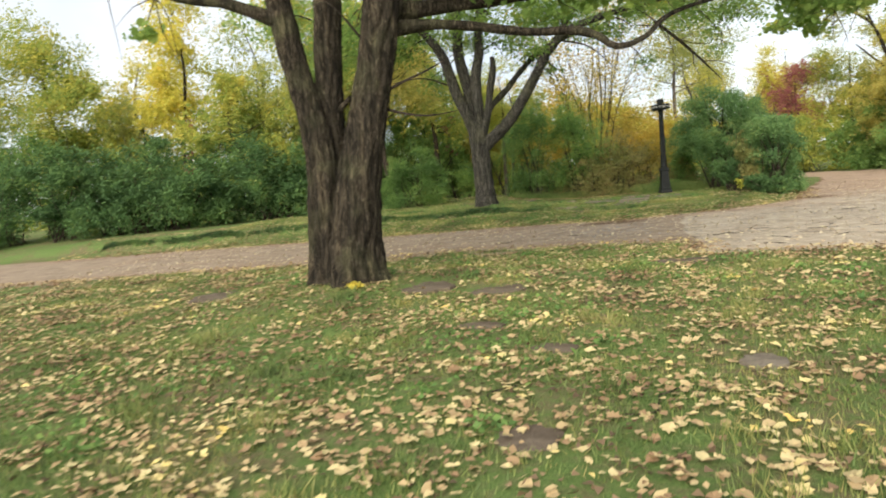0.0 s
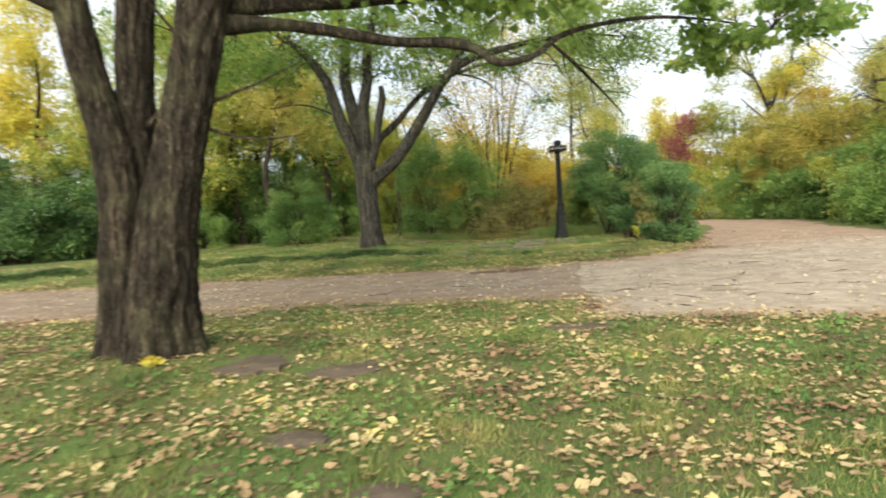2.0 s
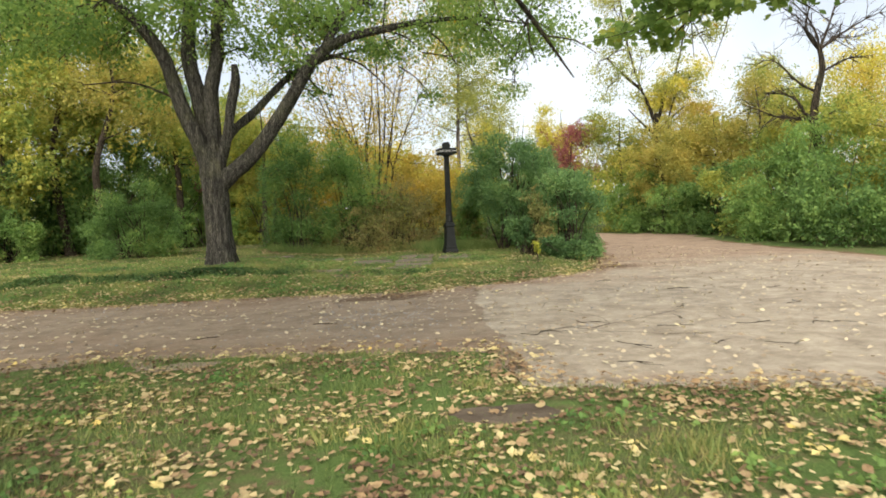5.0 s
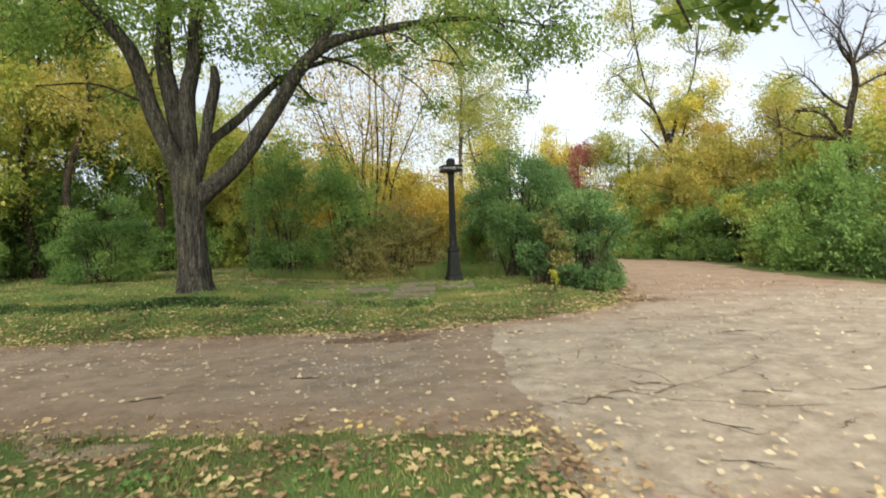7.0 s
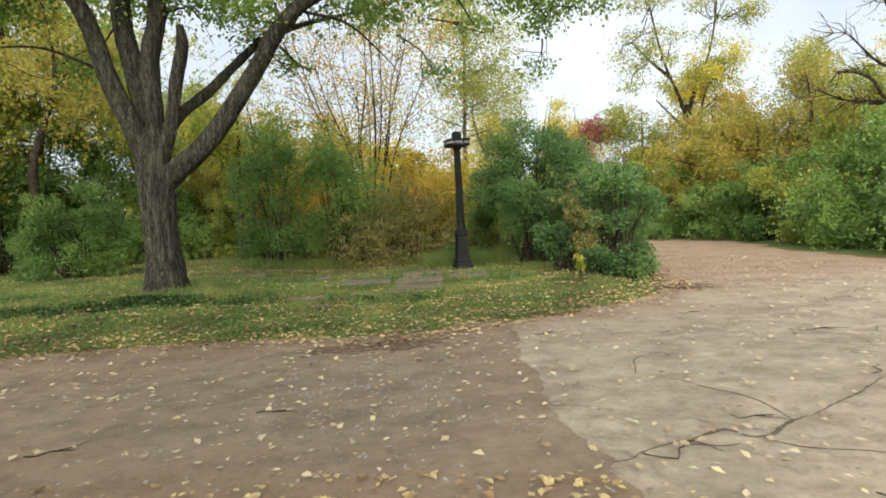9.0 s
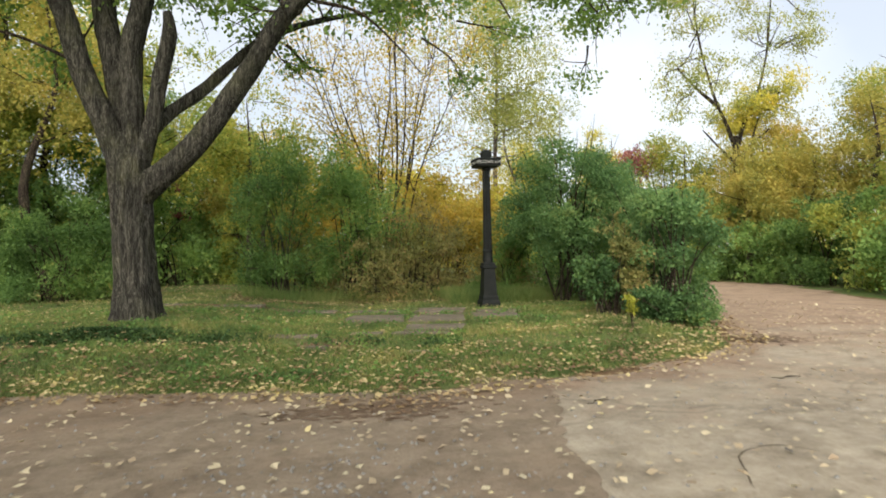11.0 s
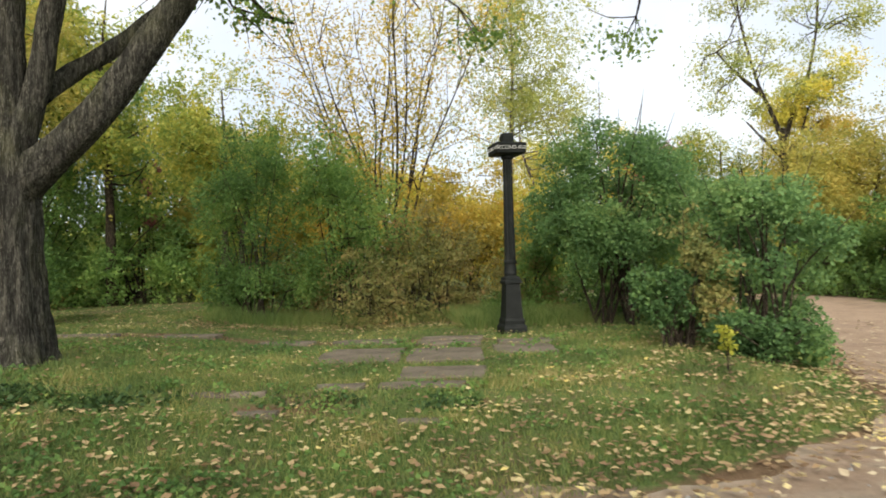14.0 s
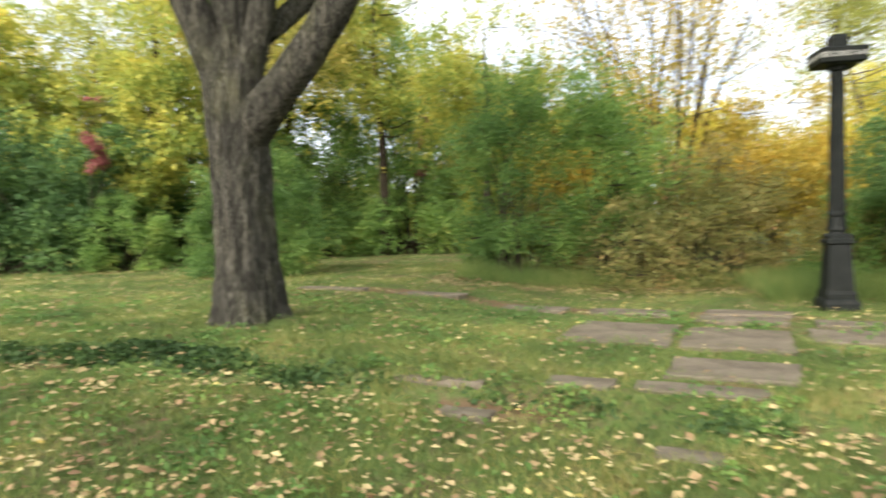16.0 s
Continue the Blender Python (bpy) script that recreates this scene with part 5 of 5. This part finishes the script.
def kerb_stone(x, y, length, turn, seed, z):
    """A worn length of old kerb, its front face bare where the soil has washed away."""
    rng = np.random.default_rng(seed)
    bm = bmesh.new()
    n = 9
    prof = [(-0.07, -0.16), (-0.07, -0.03), (-0.05, 0.0), (0.05, 0.0), (0.06, -0.16)]
    rings = []
    for i in range(n):
        px = length * (i / (n - 1) - 0.5)
        j = rng.normal(0, 0.008, (5, 2))
        rings.append([bm.verts.new((px, py + j[k, 0], pz + j[k, 1])) for k, (py, pz) in enumerate(prof)])
    for a, b in zip(rings, rings[1:]):
        for k in range(5):
            bm.faces.new((a[k], b[k], b[(k + 1) % 5], a[(k + 1) % 5]))
    bm.faces.new(rings[0])
    bm.faces.new(rings[-1][::-1])
    me = bpy.data.meshes.new("kerb_stone")
    bm.to_mesh(me)
    bm.free()
    me.materials.append(STONE)
    ob = new("kerb_stone", me)
    ob.matrix_world = pose(x, y, z, 0, 2, turn)
    return tagged(ob, "worn grey-brown old kerb stone half buried in the bank", "kerb stone", "old kerb")


kerb_stone(2.85, 20.66, 0.7, -7, 260, gz(2.85, 20.85) + 0.012)


def crack(line, width, seed):
    """A dirt-filled crack across the concrete, of uneven width."""
    rng = np.random.default_rng(seed)
    pts = np.array([(px, py, 0.0) for px, py in line])
    c, _ = smooth_path(pts, [1] * len(pts), 0.05)
    c[:, :2] += np.cumsum(rng.normal(0, 0.006, (len(c), 2)), 0) * 0.5
    d = unit(np.gradient(c, axis=0))
    side = np.stack([-d[:, 1], d[:, 0], np.zeros(len(c))], 1)
    w = width * rng.uniform(0.35, 1.3, len(c)) * np.minimum(1, np.minimum(np.arange(len(c)), np.arange(len(c))[::-1]) / 3 + 0.1)
    z = np.full((len(c), 1), 0.0065)
    v = np.stack([np.hstack([(c - side * w[:, None])[:, :2], z - 0.002]), np.hstack([c[:, :2], z]), np.hstack([(c + side * w[:, None])[:, :2], z - 0.002])], 1).reshape(-1, 3)
    i = np.arange(len(c) - 1) * 3
    f = np.vstack([np.stack([i, i + 1, i + 4, i + 3], 1), np.stack([i + 1, i + 2, i + 5, i + 4], 1)])
    mesh_object("crack", v, f, CRACK_DIRT, road_concrete)


for k, (line, width) in enumerate((
        (((4.08, 12.53), (4.23, 12.52), (4.41, 12.62), (4.74, 12.66), (4.8, 12.4)), 0.011),
        (((4.74, 12.66), (5.08, 12.73), (5.14, 12.56), (5.29, 12.53), (5.52, 12.65), (5.81, 12.73)), 0.02),
        (((5.18, 12.54), (5.3, 12.27), (5.63, 12.05), (5.86, 11.8), (6.5, 11.6)), 0.011),
        (((5.53, 14.11), (5.62, 13.97), (5.67, 13.68), (5.77, 13.26), (5.65, 12.74)), 0.008),
        (((5.81, 12.73), (6.15, 12.87), (6.55, 13.03), (7.09, 13.3)), 0.01),
        (((5.41, 14.34), (5.76, 14.89), (6.13, 15.03), (6.33, 14.82)), 0.008))):
    crack(line, width, 280 + k)

# ---- grass, leaves and litter ----
scatter = np.random.default_rng(300)


def blades(name, x, y, low, high, width, mat, label):
    n = len(x)
    z = ground_height(x, y) - 0.004
    base = np.stack([x, y, z], 1)
    h = scatter.uniform(low, high, n)
    a = scatter.uniform(0, 2 * np.pi, n)
    side = np.stack([np.cos(a), np.sin(a), np.zeros(n)], 1) * (width * scatter.uniform(0.7, 1.4, n))[:, None] / 2
    tip = base + np.stack([scatter.normal(0, 0.45, n) * h, scatter.normal(0, 0.45, n) * h, h], 1)
    v = np.stack([base - side, base + side, tip], 1).reshape(-1, 3)
    return tagged(mesh_object(name, v, np.arange(3 * n).reshape(-1, 3), mat, smooth=False), label, "grass", kind="stuff")


def scattered(n, x0, x1, y0, y1, dmin, dmax, patch=0.0):
    x, y = scatter.uniform(x0, x1, n), scatter.uniform(y0, y1, n)
    d = edge_distance(x, y)
    keep = (d > dmin) & (d < dmax)
    for sx, sy, sw, sd, _ in SLABS:
        c, t = math.cos(radians(14)), math.sin(radians(14))
        u, w = (x - sx) * c - (y - sy) * t, (x - sx) * t + (y - sy) * c
        keep &= ~((abs(u) < sw * 0.44) & (abs(w) < sd * 0.40)) | (scatter.uniform(0, 1, n) < 0.06)
    for sx, sy, sw, sd, _ in FLAT_STONES:
        keep &= (((x - sx) / (sw * 0.5)) ** 2 + ((y - sy) / (sd * 0.5)) ** 2 > 1) | (scatter.uniform(0, 1, n) < 0.12)
    if patch:
        keep &= rim_wear(x, y) * 0.9 < scatter.uniform(0, 1, n)
        keep &= ripple(x * 0.7 + 3, y * 0.7) + scatter.normal(0, 0.5, n) > patch
    return x[keep], y[keep]


x1, y1 = scattered(360000, -8, 9, 1.0, 15, 0.02, 30, -0.25)
x2, y2 = scattered(185000, -9, 11.5, 17, 31, 0.25, 30, -1.5)
x6, y6 = scattered(60000, -14, 14, -8, 5, 0.02, 30, -0.25)
beyond = (y6 < 1.0) | (x6 < -8) | (x6 > 9)
x1, y1 = np.concatenate([x1, x6[beyond]]), np.concatenate([y1, y6[beyond]])
blades("grass", x1, y1, 0.02, 0.07, 0.009, GRASS, "short patchy green lawn grass between leaves")
x5, y5 = scattered(75000, -3.5, 8.5, 17.8, 23, 0.25, 30, -2.2)
x2, y2 = np.concatenate([x2, x5]), np.concatenate([y2, y5])
blades("verge_grass", x2, y2, 0.025, 0.08, 0.011, GRASS, "green grass of the bank and verge")
x3, y3 = scattered(15000, 6.6, 9.0, 25.6, 28.5, 1, 30)
x4, y4 = scattered(9000, 1.8, 7.0, 27.2, 29.5, 1, 30)
blades("tall_grass", np.concatenate([x3, x4]), np.concatenate([y3, y4]), 0.1, 0.42, 0.012, TALL_GRASS, "tall pale unmown grass under the shrubs")


def cover_strip():
    """Low leafy plants hanging over the step of the bank, thick in some stretches; their dark colour includes the
    step's shade.
    """
    n = 24000
    x = scatter.uniform(-13, 5.2, n)
    face = 20.45 - 0.13 * (x - 3)
    u = scatter.normal(0.04, 0.06, n) + 0.05 * np.sin(5.1 * x) * np.sin(1.7 * x + 2)
    y = face + u + 0.05 * np.sin(2.1 * x + 1)
    thick = 0.55 + 0.5 * np.sin(1.3 * x + 0.4) + 0.35 * np.sin(3.7 * x + 1) + 0.3 * np.sin(8.3 * x) + 0.4 * np.exp(-((x + 0.6) / 1.4) ** 2) - 0.4 * ease(0.8, 2.2, x) + 0.45 * ease(1.7, 0.9, x)
    keep = thick + scatter.normal(0, 0.7, n) > 0.8
    z = ground_height(x, y) + scatter.uniform(0.0, 1.0, n) * (0.03 + 0.04 * np.clip(thick, 0, 1)) * np.exp(-(u / 0.2) ** 2)
    v, f = leaf_cards(np.stack([x, y, z], 1)[keep], 0.055, scatter, 0.0, 0.3)
    tagged(mesh_object("ground_cover", v, f, LEAF_IVY_SHADED, smooth=False), "low green leafy ground cover along the bank edge, darkened for the step's shade", "plants", kind="stuff")


cover_strip()


def on_ground(x, y):
    d = edge_distance(x, y)
    g = ground_height(x, y)
    return np.maximum(g, np.where(d < 0.3, 0.016, -1)) + 0.014


def fallen(x, y, size):
    n = len(x)
    p = np.stack([x, y, on_ground(x, y) + scatter.uniform(0, 0.025, n) + 0.022 * ((y > 16) & (edge_distance(x, y) > 0.25))], 1)
    t = scatter.uniform(0, 2 * np.pi, n)
    a = np.stack([np.cos(t), np.sin(t), scatter.normal(0, 0.18, n)], 1)
    nrm = scatter.normal(0, 0.22, (n, 3)) + np.array([0, 0, 1.0])
    return p, a, nrm, size


xa, ya = scattered(134000, -13, 13, 0.5, 17.5, 0.0, 30)
front = ya < 15.5 - 0.22 * (xa + 13)
xa, ya = xa[front], ya[front]
dens = 0.6 * ripple(xa * 0.6, ya * 0.6 + 2) + 0.9 * ripple(xa * 1.5 + 3, ya * 1.5) + scatter.normal(0, 0.75, len(xa)) > -0.05
xa, ya = xa[dens], ya[dens]
xb, yb = scattered(19000, -14, 11.5, 16.5, 24, -0.3, 2.5)
xc, yc = scattered(8500, -10, 15, 9, 26, -9, -0.2)
xe, ye = scattered(10500, -12, 11, 16.5, 22, -0.15, 0.95)
xb, yb = np.concatenate([xb, xe]), np.concatenate([yb, ye])
xh, yh = scattered(9000, -14, 15, -8, 1, 0.0, 30)
xa, ya = np.concatenate([xa, xh[yh < 0.5]]), np.concatenate([ya, yh[yh < 0.5]])
xg, yg = scattered(12000, -7, 10, 7.5, 14.5, -0.35, 0.45)
xa, ya = np.concatenate([xa, xg]), np.concatenate([ya, yg])
xd, yd = scattered(7500, -9, 9, 20, 34, 2.2, 30)
xf, yf = scattered(3200, 1.5, 9.5, 26.4, 28.6, 2.2, 30)
near = (xa > -1.6) & (xa < 2.6) & (ya > 2.2) & (ya < 7.0)
pick = np.flatnonzero(near)[:300]
rest = np.setdiff1d(np.arange(len(xa)), pick)
pieces = []
for x, y, s, o in ((xa[rest][::6], ya[rest][::6], 0.08, LOBES), (xa[rest][3::6], ya[rest][3::6], 0.07, SMALL), (xa[rest][1::3], ya[rest][1::3], 0.06, KITE), (xa[rest][2::3], ya[rest][2::3], 0.05, KITE), (xb, yb, 0.066, KITE), (xd, yd, 0.058, KITE), (xf, yf, 0.06, KITE)):
    p, a, nrm, s = fallen(x, y, s)
    pieces.append(shaped_leaves(p, a, nrm, s, scatter, o, 0.3))
v, f = joined(pieces)
tagged(mesh_object("fallen_leaves", v, f, LEAF_FALLEN, smooth=False), "scattered pale yellow and tan fallen leaves", "leaves", kind="stuff")
xl, yl = scattered(34000, -8, 9, 1.2, 15, 0.0, 30)
heaped = ripple(xl * 0.9 + 1, yl * 0.9 + 4) + scatter.normal(0, 0.6, len(xl)) > 0.1
p, a, nrm, size = fallen(xl[heaped], yl[heaped], 0.04)
v, f = leaf_cards(p - np.array([0, 0, 0.008]), 0.05, scatter, 0.0, 0.9, corners=3)
tagged(mesh_object("leaf_litter", v, f, LEAF_LITTER, smooth=False), "brown broken leaf litter between the grass blades", "leaves", kind="stuff")
p, a, nrm, size = fallen(xc, yc, 0.07)
v, f = shaped_leaves(p, a, nrm, size, scatter, KITE, 0.3)
tagged(mesh_object("road_leaves", v, f, LEAF_CREAM, smooth=False), "pale cream fallen leaves strewn over the road", "leaves", kind="stuff")
leaf_meshes = []
for k in range(6):
    v, f = shaped_leaves(np.zeros((1, 3)), np.array([[0, 1.0, 0]]), np.array([[0, 0, 1.0]]), 0.085, scatter, LOBES if k % 3 else OVAL, 0.35)
    ob = mesh_object("fallen_leaf", v, f, LEAF_FALLEN, ground, smooth=False)
    leaf_meshes.append(ob)
for k, i in enumerate(pick):
    if k < 6:
        ob = leaf_meshes[k]
    else:
        ob = leaf_meshes[k % 6].copy()
        scene.collection.objects.link(ob)
    ob.matrix_basis = pose(xa[i], ya[i], float(on_ground(xa[i:i + 1], ya[i:i + 1])[0]) + 0.01, scatter.normal(0, 12), scatter.normal(0, 12), scatter.uniform(0, 360))


def twig(x, y, length, turn, seed, z=0.022):
    rng = np.random.default_rng(seed)
    k = np.linspace(0, length, 6)
    pts = np.stack([k, np.cumsum(rng.normal(0, 0.13, 6)) * length, np.full(6, 0.0)], 1)
    v, f = tube(pts, list(np.linspace(0.005, 0.002, 6)), 5, 0.1)
    q = pts[3] + np.array([0.18, rng.choice([-1, 1]) * 0.13, 0]) * length
    v, f = joined([(v, f), tube([pts[2], (pts[2] + q) / 2, q], [0.006, 0.005, 0.003], 4, 0.1)])
    ob = mesh_object("fallen_twig", v, f, BARK_THIN)
    ob.matrix_world = pose(x, y, z, 0, 0, turn)
    return tagged(ob, "thin dark fallen twig lying on the ground", "twig", "fallen twigs")


for k, (x, y, l, t) in enumerate(((4.3, 12.6, 0.9, 5), (5.3, 12.9, 0.5, -20), (6.0, 12.2, 0.6, 15), (6.6, 12.5, 0.5, 60), (6.9, 11.9, 0.8, -25), (7.6, 11.4, 0.9, -10), (5.0, 11.5, 0.7, -40), (5.9, 11.0, 0.5, 20), (6.4, 10.9, 0.55, 10), (7.1, 13.4, 0.5, 30), (8.2, 15.2, 0.7, -8), (5.4, 16.6, 0.5, 12),
        (4.6, 10.8, 0.6, -30), (8.6, 12.8, 0.6, 40), (0.4, 14.3, 0.6, 8), (2.0, 14.6, 0.5, -15), (9.6, 14.4, 0.5, 15), (7.8, 17.0, 0.6, 0))):
    twig(x, y, l * 0.7, t, 400 + k)


def pebbles():
    """Loose grit on the asphalt and at the rims."""
    x, y = scattered(16000, -6, 9, 11, 18.6, -9, 0.1)
    keep = np.exp(-(((x - 2.9) / 0.9) ** 2 + ((y - 14.7) / 1.2) ** 2)) + 0.1 > scatter.uniform(0, 1, len(x))
    x, y = x[keep], y[keep]
    n = len(x)
    r = scatter.uniform(0.006, 0.02, n)[:, None]
    p = np.stack([x, y, np.full(n, 0.016)], 1)
    dirs = np.array([(1, 0, 0), (0, 1, 0), (-1, 0, 0), (0, -1, 0), (0, 0, 0.8)], float)
    v = np.stack([p + r * (d + scatter.normal(0, 0.2, (n, 3))) for d in dirs], 1).reshape(-1, 3)
    f = (np.arange(n)[:, None, None] * 5 + np.array([[0, 1, 4], [1, 2, 4], [2, 3, 4], [3, 0, 4]])[None]).reshape(-1, 3)
    tagged(mesh_object("grit", v, f, GRIT, smooth=False), "loose grey-brown grit on the road", "gravel", kind="stuff")


pebbles()

for k, (x, y, l, t) in enumerate(((0.9, 3.5, 0.9, 20), (0.1, 4.1, 0.5, 60), (2.4, 6.8, 0.6, -10), (-1.2, 6.2, 0.5, 35))):
    twig(x, y, l, t, 430 + k, gz(x, y) + 0.03)

# lusher tufts in the lawn, and bright leaves heaped at the foot of the big tree
tx, ty = scattered(90, -3, 5, 2.5, 12.5, 0.3, 30)
tx2, ty2 = scattered(80, -5, 9, 18.5, 24, 0.8, 30)
tx, ty = np.concatenate([tx, tx2]), np.concatenate([ty, ty2])
blades("grass_tufts", np.repeat(tx, 110) + scatter.normal(0, 0.09, 110 * len(tx)), np.repeat(ty, 110) + scatter.normal(0, 0.09, 110 * len(tx)), 0.05, 0.15, 0.009, GRASS, "lusher green tufts of grass in the lawn")
p, a, nrm, size = fallen(scatter.normal(-1.66, 0.07, 26), scatter.normal(8.6, 0.04, 26), 0.09)
p[:, 2] += scatter.uniform(0, 0.07, 26)
v, f = shaped_leaves(p, a, nrm + scatter.normal(0, 0.5, (26, 3)), 0.1, scatter, LOBES, 0.3)
tagged(mesh_object("leaf_heap", v, f, LEAF_YELLOW, smooth=False), "small heap of bright yellow leaves at the tree foot", "leaves", kind="stuff")


def weeds():
    """Low broad-leaved weeds in clumps on the lawn and the verge."""
    cx, cy = scattered(260, -6, 9.5, 17.5, 24.5, 0.6, 30)
    dx, dy = scattered(90, -4, 6, 2.0, 13, 0.3, 30)
    cx, cy = np.concatenate([cx, dx]), np.concatenate([cy, dy])
    r = scatter.uniform(0.06, 0.24, len(cx))
    x, y = np.repeat(cx, 45) + scatter.normal(0, 1, 45 * len(cx)) * np.repeat(r, 45), np.repeat(cy, 45) + scatter.normal(0, 1, 45 * len(cx)) * np.repeat(r, 45)
    z = ground_height(x, y) + scatter.uniform(0.0, 0.085, len(x))
    v, f = leaf_cards(np.stack([x, y, z], 1), 0.05, scatter, 0.0, 0.5)
    tagged(mesh_object("weeds", v, f, LEAF_DARK, smooth=False), "low dark green weeds growing through the grass", "plants", kind="stuff")


weeds()


def damp_earth():
    """Thin smears of dark damp earth washed onto the road at its rim."""
    m, nodes, links, b = material("damp_earth", 0.95, 0.1)
    n = noise_node(nodes, links, 40, 5, 0.7, nodes.new("ShaderNodeTexCoord").outputs["Object"])
    r = ramp(nodes, [(0.3, (0.11, 0.078, 0.052)), (0.7, (0.20, 0.14, 0.095))])
    links.new(n.outputs["Fac"], r.inputs[0])
    links.new(r.outputs[0], b.inputs["Base Color"])
    vs, fs, k = [], [], 0
    for cx, cy, sx, sy, count in ((3.6, 17.0, 0.45, 0.2, 320), (9.9, 19.7, 0.3, 0.26, 160)):
        for _ in range(count):
            px, py = scatter.normal(cx, sx), scatter.normal(cy, sy)
            rad = scatter.uniform(0.008, 0.045)
            a = np.linspace(0, 2 * np.pi, 9, endpoint=False)
            rr = rad * scatter.uniform(0.6, 1.3, 9)
            z = 0.019 + 0.00001 * len(vs)
            vs.append(np.vstack([[(px, py, z + 0.002)], np.stack([px + rr * np.cos(a) * 1.5, py + rr * np.sin(a), np.full(9, z)], 1)]))
            fs.append(np.array([[0, 1 + j, 1 + (j + 1) % 9] for j in range(9)]) + k)
            k += 10
    tagged(mesh_object("damp_earth", np.vstack(vs), np.vstack(fs), m), "dark damp earth smeared at the road rim", "soil", kind="stuff")


damp_earth()
